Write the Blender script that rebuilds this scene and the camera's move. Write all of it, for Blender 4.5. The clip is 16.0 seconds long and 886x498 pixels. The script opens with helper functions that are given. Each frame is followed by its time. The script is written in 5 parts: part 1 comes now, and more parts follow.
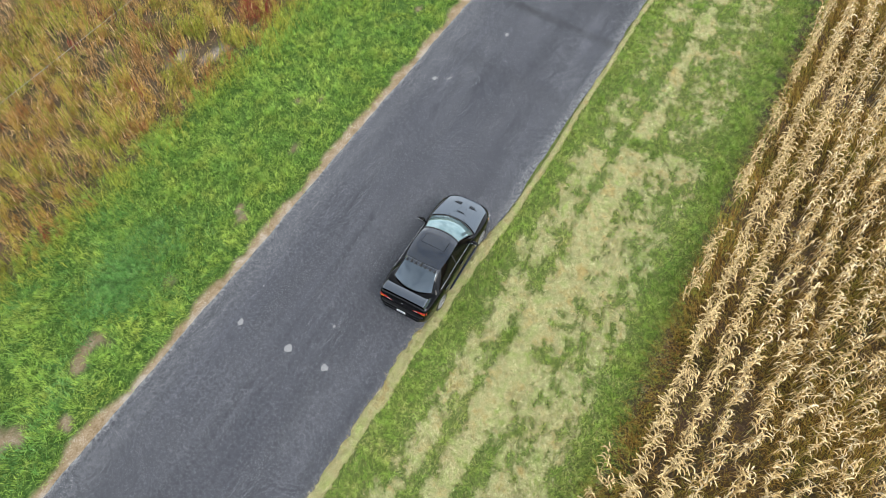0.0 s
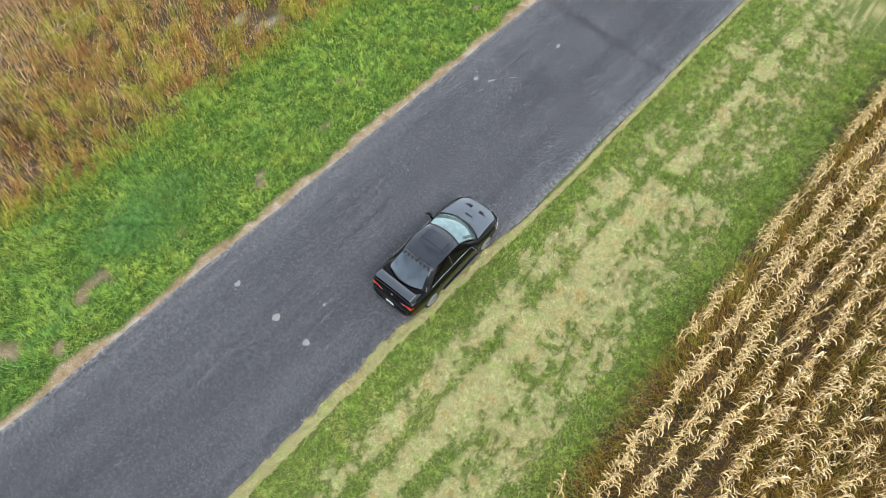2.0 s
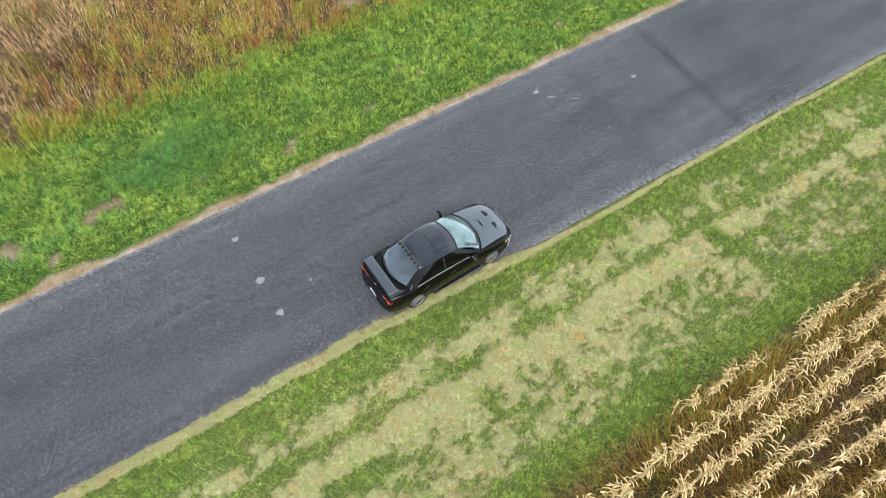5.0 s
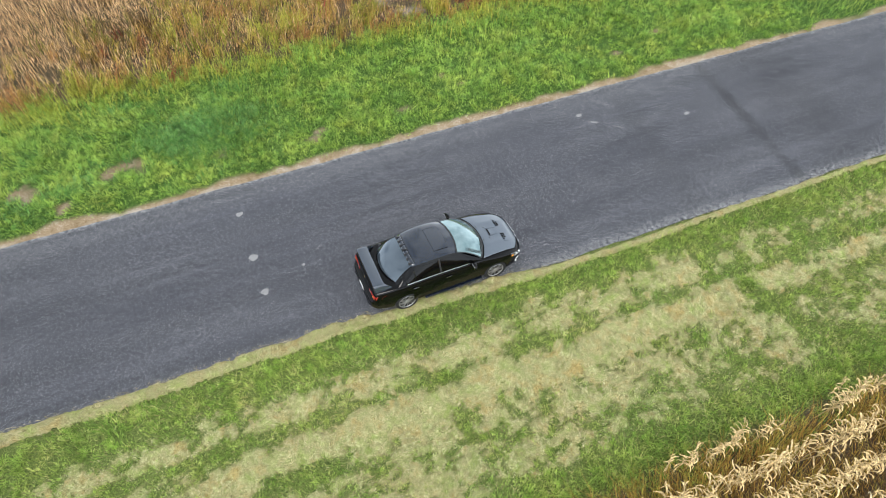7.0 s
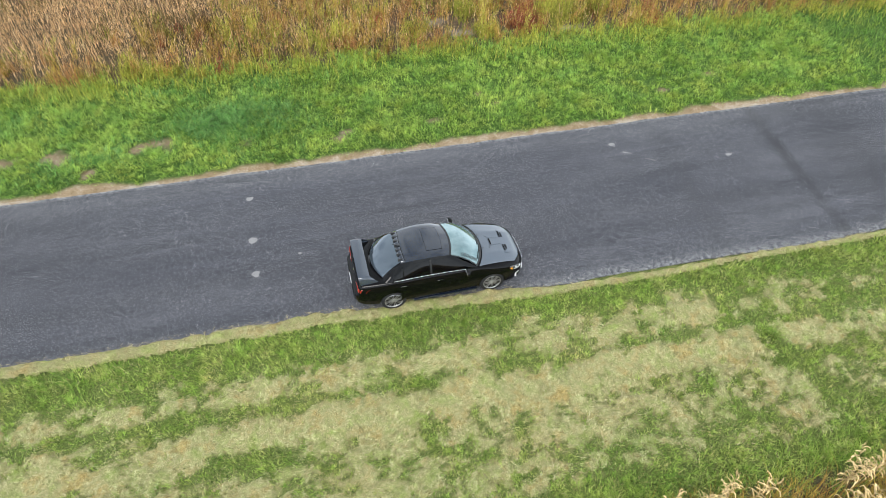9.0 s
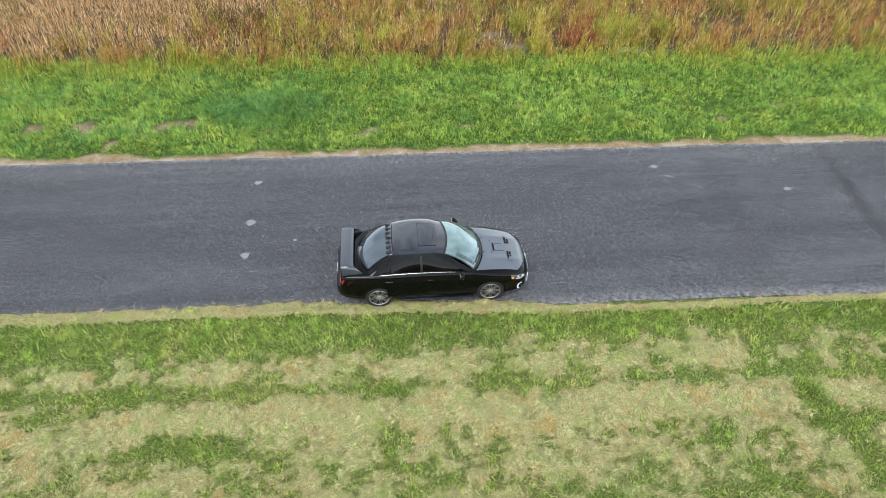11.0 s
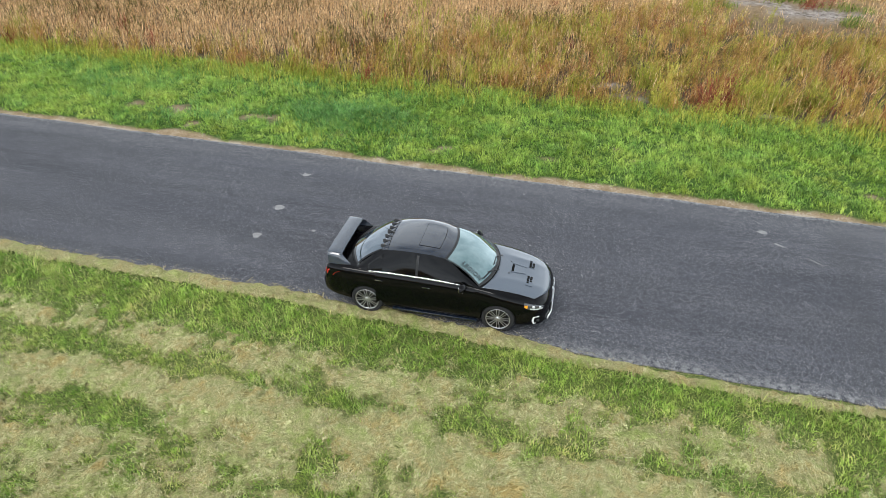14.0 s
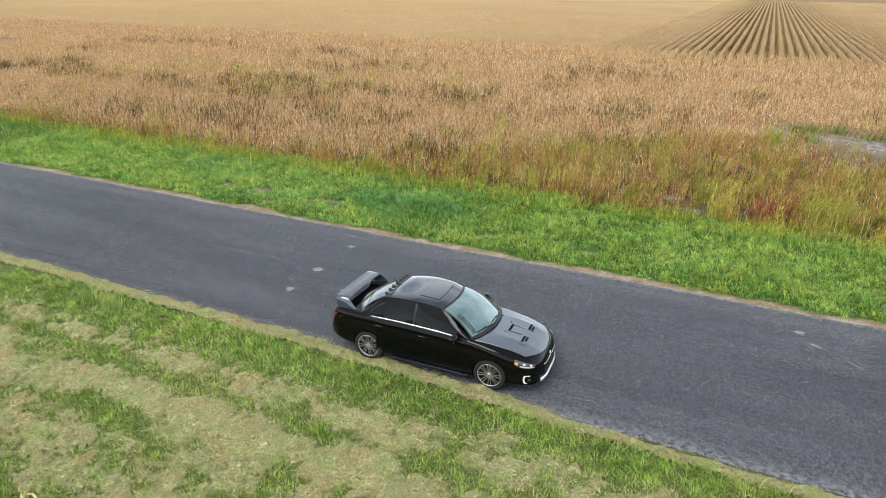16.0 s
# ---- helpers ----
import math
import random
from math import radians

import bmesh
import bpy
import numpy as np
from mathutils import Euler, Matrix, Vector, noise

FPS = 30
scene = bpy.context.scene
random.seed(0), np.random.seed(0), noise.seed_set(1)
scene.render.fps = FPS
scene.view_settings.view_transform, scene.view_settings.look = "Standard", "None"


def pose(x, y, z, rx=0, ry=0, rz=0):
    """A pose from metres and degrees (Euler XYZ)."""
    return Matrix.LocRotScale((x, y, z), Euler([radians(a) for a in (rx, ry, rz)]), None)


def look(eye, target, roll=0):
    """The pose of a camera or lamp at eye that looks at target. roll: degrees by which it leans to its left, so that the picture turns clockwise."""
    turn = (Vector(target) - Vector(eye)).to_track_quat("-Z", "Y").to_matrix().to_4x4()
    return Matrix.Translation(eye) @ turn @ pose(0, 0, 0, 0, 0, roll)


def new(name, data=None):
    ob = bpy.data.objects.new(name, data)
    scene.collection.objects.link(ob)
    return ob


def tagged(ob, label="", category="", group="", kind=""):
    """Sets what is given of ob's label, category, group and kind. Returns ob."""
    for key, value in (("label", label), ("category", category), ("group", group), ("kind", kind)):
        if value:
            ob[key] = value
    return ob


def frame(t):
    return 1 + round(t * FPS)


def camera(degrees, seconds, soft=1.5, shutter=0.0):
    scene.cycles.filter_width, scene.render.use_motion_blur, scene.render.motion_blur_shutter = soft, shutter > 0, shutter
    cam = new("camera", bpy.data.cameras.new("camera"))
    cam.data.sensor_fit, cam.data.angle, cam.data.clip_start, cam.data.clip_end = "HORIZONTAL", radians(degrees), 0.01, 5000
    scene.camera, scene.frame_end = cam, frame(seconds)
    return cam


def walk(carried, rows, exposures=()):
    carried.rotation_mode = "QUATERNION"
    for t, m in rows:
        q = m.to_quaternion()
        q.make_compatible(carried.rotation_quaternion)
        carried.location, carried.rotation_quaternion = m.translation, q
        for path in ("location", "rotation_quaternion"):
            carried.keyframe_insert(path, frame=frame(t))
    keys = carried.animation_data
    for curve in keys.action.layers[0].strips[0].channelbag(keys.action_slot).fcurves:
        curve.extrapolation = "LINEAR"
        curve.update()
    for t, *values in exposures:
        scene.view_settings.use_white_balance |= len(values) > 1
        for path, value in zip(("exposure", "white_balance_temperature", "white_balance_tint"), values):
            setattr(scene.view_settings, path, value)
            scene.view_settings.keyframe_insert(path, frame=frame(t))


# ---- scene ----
cam = camera(69.2, 16.0, 0.5)
PATH = [
    (0, (-8.847, -5.11, 17.975), (-7.954, -4.611, 16.257), -0.2),
    (0.5, (-8.643, -5.502, 18.067), (-7.772, -4.969, 16.347), 0.4),
    (1, (-8.39, -5.865, 18.106), (-7.545, -5.299, 16.384), 0.9),
    (1.5, (-8.117, -6.189, 18.123), (-7.301, -5.589, 16.399), 1.3),
    (2, (-7.804, -6.478, 18.053), (-7.019, -5.842, 16.327), 1.4),
    (2.5, (-7.451, -6.761, 17.953), (-6.695, -6.092, 16.227), 1.4),
    (3, (-7.103, -7.06, 17.784), (-6.377, -6.357, 16.058), 1.4),
    (3.5, (-6.748, -7.376, 17.537), (-6.052, -6.635, 15.814), 1.4),
    (4, (-6.398, -7.691, 17.228), (-5.731, -6.905, 15.514), 1.3),
    (4.2, (-6.267, -7.823, 17.168), (-5.611, -7.022, 15.457), 1.3),
    (6.3, (-4.826, -9.382, 15.388), (-4.275, -8.333, 13.777), 0.5),
    (6.5, (-4.681, -9.479, 15.265), (-4.143, -8.415, 13.659), 0.7),
    (7, (-4.318, -9.767, 14.83), (-3.816, -8.656, 13.244), 0.9),
    (7.5, (-3.915, -10.067, 14.451), (-3.453, -8.903, 12.891), 0.9),
    (8, (-3.504, -10.376, 14.126), (-3.085, -9.163, 12.592), 0.8),
    (8.2, (-3.35, -10.51, 14.046), (-2.946, -9.279, 12.523), 0.8),
    (10.3, (-1.586, -11.307, 12.124), (-1.358, -9.903, 10.719), 0.9),
    (10.5, (-1.369, -11.248, 12.024), (-1.167, -9.834, 10.625), 0.8),
    (11, (-0.842, -11.101, 11.528), (-0.699, -9.655, 10.153), 0.7),
    (11.5, (-0.303, -10.943, 11.027), (-0.228, -9.469, 9.677), 0.6),
    (12, (0.196, -10.715, 10.533), (0.202, -9.221, 9.203), 0.7),
    (12.5, (0.748, -10.486, 10.073), (0.666, -8.984, 8.755), 0.7),
    (13, (1.261, -10.306, 9.565), (1.094, -8.793, 8.267), 0.6),
    (13.5, (1.764, -10.216, 9.087), (1.51, -8.676, 7.837), 0.6),
    (14, (2.25, -10.248, 8.513), (1.904, -8.646, 7.367), 0.7),
    (14.5, (2.818, -10.389, 8.054), (2.369, -8.737, 7.02), 0.7),
    (15, (3.362, -10.555, 7.67), (2.814, -8.867, 6.748), 0.8),
    (15.5, (3.945, -10.696, 7.419), (3.308, -8.993, 6.586), 0.8),
    (16, (4.526, -10.817, 7.304), (3.809, -9.117, 6.531), 0.8),
]
walk(cam, [(t, look(eye, target, roll)) for t, eye, target, roll in PATH], [(0, 0.15), (4, 0.16), (8, 0.14), (12, 0.04), (16, -0.12)])

# ---- light: a bright, broken overcast sky with a soft sun ----
SUN_EL, SUN_AZ = 56.0, 200.0
world = bpy.data.worlds.new("overcast_sky")
scene.world = world
world.use_nodes = True
wn, wl = world.node_tree.nodes, world.node_tree.links
wn.clear()
w_out = wn.new("ShaderNodeOutputWorld")
w_bg = wn.new("ShaderNodeBackground")
w_sky = wn.new("ShaderNodeTexSky")
w_sky.sky_type = "NISHITA"
w_sky.sun_disc = False
w_sky.sun_elevation = radians(SUN_EL)
w_sky.sun_rotation = radians(SUN_AZ)
w_noise = wn.new("ShaderNodeTexNoise")
w_noise.inputs["Scale"].default_value = 4.2
w_noise.inputs["Detail"].default_value = 8.0
w_noise.inputs["Roughness"].default_value = 0.55
w_noise.inputs["Distortion"].default_value = 0.6
w_ramp = wn.new("ShaderNodeValToRGB")
w_ramp.color_ramp.elements[0].position = 0.28
w_ramp.color_ramp.elements[0].color = (0.35, 0.35, 0.35, 1)
w_ramp.color_ramp.elements[1].position = 0.54
w_ramp.color_ramp.elements[1].color = (1, 1, 1, 1)
w_cloud = wn.new("ShaderNodeMix")
w_cloud.data_type = "RGBA"
w_cloud.inputs[7].default_value = (14.5, 15.8, 17.0, 1)
wl.new(w_noise.outputs["Fac"], w_ramp.inputs["Fac"])
wl.new(w_ramp.outputs["Color"], w_cloud.inputs[0])
wl.new(w_sky.outputs["Color"], w_cloud.inputs[6])
w_co = wn.new("ShaderNodeTexCoord")
w_sep = wn.new("ShaderNodeSeparateXYZ")
w_rise = wn.new("ShaderNodeMapRange")
w_rise.inputs["From Min"].default_value, w_rise.inputs["From Max"].default_value = 0.0, 0.9
w_rise.inputs["To Min"].default_value, w_rise.inputs["To Max"].default_value = 2.1, 0.62
w_fade = wn.new("ShaderNodeVectorMath")
w_fade.operation = "SCALE"
wl.new(w_co.outputs["Generated"], w_sep.inputs[0])
wl.new(w_sep.outputs["Z"], w_rise.inputs["Value"])
wl.new(w_cloud.outputs[2], w_fade.inputs[0])
wl.new(w_rise.outputs[0], w_fade.inputs["Scale"])
wl.new(w_fade.outputs[0], w_bg.inputs["Color"])
w_bg.inputs["Strength"].default_value = 0.086
wl.new(w_bg.outputs["Background"], w_out.inputs["Surface"])

sun_data = bpy.data.lights.new("sun", "SUN")
sun_data.energy = 3.0
sun_data.angle = radians(32)
sun_data.color = (1.0, 0.98, 0.94)
sun = new("sun", sun_data)
az, el = radians(SUN_AZ), radians(SUN_EL)
sun.matrix_world = look((0, 0, 0), (-math.sin(az) * math.cos(el), -math.cos(az) * math.cos(el), -math.sin(el)))


# ---- materials ----
class Nodes:
    def __init__(self, name, rough=0.6, metal=0.0, spec=0.5):
        self.m = bpy.data.materials.new(name)
        self.m.use_nodes = True
        self.t = self.m.node_tree
        self.b = self.t.nodes["Principled BSDF"]
        self.b.inputs["Roughness"].default_value = rough
        self.b.inputs["Metallic"].default_value = metal
        self.b.inputs["Specular IOR Level"].default_value = spec

    def add(self, kind, **values):
        n = self.t.nodes.new("ShaderNode" + kind)
        for k, v in values.items():
            setattr(n, k, v)
        return n

    def link(self, a, b):
        self.t.links.new(a, b)

    def coords(self):
        n = self.add("TexCoord")
        return n.outputs["Object"]

    def noise(self, scale, detail=4.0, rough=0.55, vec=None, stretch=None):
        n = self.add("TexNoise")
        n.inputs["Scale"].default_value = scale
        n.inputs["Detail"].default_value = detail
        n.inputs["Roughness"].default_value = rough
        v = vec or self.coords()
        if stretch:
            mp = self.add("Mapping")
            mp.inputs["Scale"].default_value = stretch
            self.link(v, mp.inputs["Vector"])
            v = mp.outputs["Vector"]
        self.link(v, n.inputs["Vector"])
        return n.outputs["Fac"]

    def ramp(self, fac, stops):
        n = self.add("ValToRGB")
        e = n.color_ramp.elements
        while len(e) < len(stops):
            e.new(0.5)
        for i, (p, c) in enumerate(stops):
            e[i].position = p
            e[i].color = c if len(c) == 4 else (*c, 1)
        self.link(fac, n.inputs["Fac"])
        return n.outputs["Color"]

    def mix(self, fac, a, b, blend="MIX"):
        n = self.add("Mix", data_type="RGBA", blend_type=blend)
        for sock, v in ((0, fac), (6, a), (7, b)):
            if isinstance(v, (int, float)):
                n.inputs[sock].default_value = v
            elif isinstance(v, tuple):
                n.inputs[sock].default_value = v if len(v) == 4 else (*v, 1)
            else:
                self.link(v, n.inputs[sock])
        return n.outputs[2]

    def math(self, op, a, b=0.0):
        n = self.add("Math", operation=op)
        for i, v in enumerate((a, b)):
            if isinstance(v, (int, float)):
                n.inputs[i].default_value = v
            else:
                self.link(v, n.inputs[i])
        return n.outputs[0]

    def attr(self, name):
        n = self.add("Attribute", attribute_name=name)
        return n.outputs["Fac"]

    def island(self):
        return self.add("NewGeometry").outputs["Random Per Island"]

    def colour(self, c):
        if isinstance(c, tuple):
            self.b.inputs["Base Color"].default_value = c
        else:
            self.link(c, self.b.inputs["Base Color"])
        return self

    def bump(self, height, strength=0.3, dist=0.02):
        n = self.add("Bump")
        n.inputs["Strength"].default_value = strength
        n.inputs["Distance"].default_value = dist
        self.link(height, n.inputs["Height"])
        self.link(n.outputs["Normal"], self.b.inputs["Normal"])
        return self

    def leafy(self, amount):
        """Lets some light through thin leaves."""
        tr = self.add("BsdfTranslucent")
        mx = self.add("MixShader")
        mx.inputs[0].default_value = amount
        src = self.b.inputs["Base Color"]
        if src.is_linked:
            self.link(src.links[0].from_socket, tr.inputs["Color"])
        else:
            tr.inputs["Color"].default_value = src.default_value
        self.link(self.b.outputs[0], mx.inputs[1])
        self.link(tr.outputs[0], mx.inputs[2])
        self.link(mx.outputs[0], self.t.nodes["Material Output"].inputs["Surface"])
        return self


def plain(name, colour, rough=0.5, metal=0.0, spec=0.5, grain=0.0, scale=30.0):
    n = Nodes(name, rough, metal, spec)
    if grain:
        dark = tuple(v * (1 - grain) for v in colour[:3]) + (1,)
        light = tuple(min(1, v * (1 + grain)) for v in colour[:3]) + (1,)
        n.colour(n.ramp(n.noise(scale), [(0.3, dark), (0.7, light)]))
    else:
        n.colour(colour)
    return n.m


def blade_material(name, stops, patch_stops, patch_scale, patch_mix=0.5, rough=0.55, spec=0.25, through_light=0.25, fine=6.0, swing=0.45, by_plant=False):
    """Per-blade colours from each island, tinted in patches over the ground."""
    n = Nodes(name, rough, 0, spec)
    fac = n.math("ADD", n.math("MULTIPLY", n.attr("plant"), 0.78), n.math("MULTIPLY", n.island(), 0.22)) if by_plant else n.island()
    own = n.ramp(fac, stops)
    patch = n.ramp(n.noise(patch_scale, 3.0, 0.6), patch_stops)
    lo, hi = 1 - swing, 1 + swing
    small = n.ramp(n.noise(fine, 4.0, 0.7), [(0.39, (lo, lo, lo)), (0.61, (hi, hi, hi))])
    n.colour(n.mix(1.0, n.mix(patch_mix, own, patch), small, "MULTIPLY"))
    n.leafy(through_light)
    return n.m


# asphalt with pale stone chips, worn wheel tracks and dark cross bands
a = Nodes("asphalt", 0.85, 0, 0.3)
co = a.coords()
vor = a.add("TexVoronoi")
vor.inputs["Scale"].default_value = 78.0
a.link(co, vor.inputs["Vector"])
chip_near = a.ramp(vor.outputs["Distance"], [(0.26, (1, 1, 1)), (0.46, (0, 0, 0))])
pick = a.add("SeparateColor")
a.link(vor.outputs["Color"], pick.inputs[0])
density = a.noise(0.5, 4, 0.6, co, (0.3, 1.5, 1.0))
chip_some = a.math("GREATER_THAN", a.math("ADD", pick.outputs[0], a.math("MULTIPLY", a.math("SUBTRACT", density, 0.5), 1.1)), 0.66)
chips = a.math("MULTIPLY", chip_near, chip_some)
base = a.ramp(a.noise(60, 4, 0.7, co), [(0.34, (0.016, 0.0168, 0.0208)), (0.68, (0.070, 0.0735, 0.0875))])
broad = a.ramp(a.noise(0.9, 5, 0.65, co, (0.12, 1.7, 1)), [(0.34, (0.80, 0.81, 0.82)), (0.66, (1.18, 1.17, 1.17))])
streak = a.ramp(a.noise(1.0, 4, 0.7, co, (0.10, 7.0, 1)), [(0.36, (0.86, 0.86, 0.87)), (0.64, (1.16, 1.16, 1.15))])
base = a.mix(1.0, a.mix(1.0, base, broad, "MULTIPLY"), streak, "MULTIPLY")
chip_col = a.ramp(pick.outputs[1], [(0.0, (0.11, 0.113, 0.122)), (0.6, (0.24, 0.243, 0.255)), (1.0, (0.46, 0.46, 0.47))])
col = a.mix(chips, base, chip_col)
big = a.add("TexVoronoi")
big.inputs["Scale"].default_value = 34.0
a.link(co, big.inputs["Vector"])
big_pick = a.add("SeparateColor")
a.link(big.outputs["Color"], big_pick.inputs[0])
big_chip = a.math("MULTIPLY", a.ramp(big.outputs["Distance"], [(0.22, (1, 1, 1)), (0.36, (0, 0, 0))]), a.math("GREATER_THAN", a.math("ADD", big_pick.outputs[0], a.math("MULTIPLY", a.math("SUBTRACT", density, 0.5), 0.8)), 0.80))
col = a.mix(big_chip, col, (0.34, 0.34, 0.35))
mottle = a.ramp(a.noise(13, 4, 0.75, co), [(0.36, (0.72, 0.72, 0.73)), (0.64, (1.32, 1.32, 1.31))])
col = a.mix(1.0, col, mottle, "MULTIPLY")
dark_band = a.attr("dark_band")
col = a.mix(a.math("MULTIPLY", dark_band, 0.55), col, (0.026, 0.027, 0.030))
pale = a.math("MULTIPLY", a.attr("pale"), a.ramp(a.noise(9, 5, 0.7, co), [(0.40, (0, 0, 0)), (0.62, (1, 1, 1))]))
col = a.mix(a.math("MULTIPLY", pale, 0.75), col, (0.40, 0.40, 0.40))
a.colour(col)
a.bump(a.math("ADD", a.noise(70, 3, 0.6, co), chips), 0.5, 0.008)
ASPHALT = a.m

# matted clippings: short crossed strands
def mat_material(name, tones, tints):
    n = Nodes(name, 0.85, 0, 0.12)
    co = n.coords()
    bend = n.add("VectorMath", operation="ADD")
    swirl = n.add("TexNoise")
    swirl.inputs["Scale"].default_value = 1.8
    n.link(co, swirl.inputs["Vector"])
    n.link(co, bend.inputs[0])
    n.link(swirl.outputs["Color"], bend.inputs[1])
    one = n.noise(9, 4, 0.75, bend.outputs[0], (2.0, 12.0, 1.0))
    two = n.noise(9, 4, 0.75, bend.outputs[0], (12.0, 2.0, 1.0))
    fibre = n.math("MAXIMUM", one, two)
    col = n.ramp(fibre, [(0.42, tones[0]), (0.54, tones[1]), (0.66, tones[2])])
    tint = n.ramp(n.noise(2.0, 5, 0.7, co), [(0.36, tints[0]), (0.52, (1, 1, 1)), (0.68, tints[1])])
    n.colour(n.mix(1.0, col, tint, "MULTIPLY"))
    n.bump(fibre, 1.0, 0.03)
    return n.m


CLIPPING_MAT = mat_material("clipping_mat", ((0.070, 0.070, 0.022), (0.315, 0.302, 0.135), (0.65, 0.61, 0.355)), ((0.72, 0.92, 0.55), (1.0, 0.80, 0.62)))
BERM_MAT = mat_material("dead_grass_mat", ((0.085, 0.078, 0.03), (0.29, 0.27, 0.125), (0.54, 0.51, 0.29)), ((0.88, 1.05, 0.72), (1.0, 0.84, 0.72)))

# soil, thatch, dirt shoulder, mud and stubble on the one ground sheet
g = Nodes("ground_soil", 0.95, 0, 0.15)
co = g.coords()
fine = g.noise(24, 5, 0.65, co)
mid = g.noise(2.2, 4, 0.6, co)
soil = g.ramp(fine, [(0.3, (0.040, 0.031, 0.024)), (0.7, (0.13, 0.105, 0.085))])
thatch = g.ramp(g.noise(38, 6, 0.8, co), [(0.38, (0.020, 0.036, 0.008)), (0.5, (0.085, 0.12, 0.030)), (0.64, (0.25, 0.26, 0.09))])
straw = g.mix(0.5, g.ramp(g.noise(70, 5, 0.75, co, (1.0, 2.6, 1.0)), [(0.32, (0.10, 0.105, 0.035)), (0.68, (0.46, 0.42, 0.20))]), g.ramp(g.noise(30, 5, 0.75, co, (2.4, 0.8, 1.0)), [(0.32, (0.11, 0.11, 0.04)), (0.68, (0.45, 0.41, 0.20))]))
lush = g.ramp(g.noise(11, 6, 0.75, co), [(0.36, (0.016, 0.042, 0.007)), (0.5, (0.045, 0.095, 0.016)), (0.66, (0.12, 0.17, 0.045))])
dirt = g.ramp(g.math("ADD", g.math("MULTIPLY", fine, 0.6), g.math("MULTIPLY", mid, 0.4)), [(0.32, (0.13, 0.085, 0.04)), (0.52, (0.27, 0.20, 0.125)), (0.68, (0.46, 0.40, 0.33))])
gravel = g.ramp(g.noise(40, 4, 0.7, co), [(0.35, (0.20, 0.17, 0.14)), (0.65, (0.52, 0.49, 0.45))])
mud = g.ramp(g.noise(3.5, 6, 0.7, co), [(0.36, (0.085, 0.070, 0.058)), (0.64, (0.33, 0.295, 0.27))])
litter = g.mix(0.5, g.ramp(g.noise(16, 6, 0.8, co), [(0.36, (0.024, 0.018, 0.011)), (0.5, (0.075, 0.057, 0.036)), (0.66, (0.24, 0.18, 0.115))]), g.ramp(g.noise(0.8, 4, 0.6, co), [(0.36, (0.045, 0.043, 0.018)), (0.5, (0.08, 0.058, 0.033)), (0.64, (0.12, 0.07, 0.046))]))
soy_floor = g.ramp(g.noise(5, 5, 0.7, co), [(0.3, (0.10, 0.065, 0.032)), (0.7, (0.34, 0.235, 0.125))])
col = g.mix(g.attr("near_verge"), soil, thatch)
col = g.mix(g.attr("straw"), col, straw)
col = g.mix(g.attr("far_verge"), col, lush)
col = g.mix(g.attr("field"), col, litter)
col = g.mix(g.attr("soy"), col, soy_floor)
col = g.mix(g.attr("mud"), col, mud)
col = g.mix(g.attr("dirt"), col, dirt)
col = g.mix(g.math("MULTIPLY", g.attr("gravel"), g.ramp(g.noise(1.1, 4, 0.65, co), [(0.44, (0, 0, 0)), (0.62, (0.75, 0.75, 0.75))])), col, gravel)
g.colour(col)
g.bump(fine, 0.8, 0.05)
SOIL = g.m

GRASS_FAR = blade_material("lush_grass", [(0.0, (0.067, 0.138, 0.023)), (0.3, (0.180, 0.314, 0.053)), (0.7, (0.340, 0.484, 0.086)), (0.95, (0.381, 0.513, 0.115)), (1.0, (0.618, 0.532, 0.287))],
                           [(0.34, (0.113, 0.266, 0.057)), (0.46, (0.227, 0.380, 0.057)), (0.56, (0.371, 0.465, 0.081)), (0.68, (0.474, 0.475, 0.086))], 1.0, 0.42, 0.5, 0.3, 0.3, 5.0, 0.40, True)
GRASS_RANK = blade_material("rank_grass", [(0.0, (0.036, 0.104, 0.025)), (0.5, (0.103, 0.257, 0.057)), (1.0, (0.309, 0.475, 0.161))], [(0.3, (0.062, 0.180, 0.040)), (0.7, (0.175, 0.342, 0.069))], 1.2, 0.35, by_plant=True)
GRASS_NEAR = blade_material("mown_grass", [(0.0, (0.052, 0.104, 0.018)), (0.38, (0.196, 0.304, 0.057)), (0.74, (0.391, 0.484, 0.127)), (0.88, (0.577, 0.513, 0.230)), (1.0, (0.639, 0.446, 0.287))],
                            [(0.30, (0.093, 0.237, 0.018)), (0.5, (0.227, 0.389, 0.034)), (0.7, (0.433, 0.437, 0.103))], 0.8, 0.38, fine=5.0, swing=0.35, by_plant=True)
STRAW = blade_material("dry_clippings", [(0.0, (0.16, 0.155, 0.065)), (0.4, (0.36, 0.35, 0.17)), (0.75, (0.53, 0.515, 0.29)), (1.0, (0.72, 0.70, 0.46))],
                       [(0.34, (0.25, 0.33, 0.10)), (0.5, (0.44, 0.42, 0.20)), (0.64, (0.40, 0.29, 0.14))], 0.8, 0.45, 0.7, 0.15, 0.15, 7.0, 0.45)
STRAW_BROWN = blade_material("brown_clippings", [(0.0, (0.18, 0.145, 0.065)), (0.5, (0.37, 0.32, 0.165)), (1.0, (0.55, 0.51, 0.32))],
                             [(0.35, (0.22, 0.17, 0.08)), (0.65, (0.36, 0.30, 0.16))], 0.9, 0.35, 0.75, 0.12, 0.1)
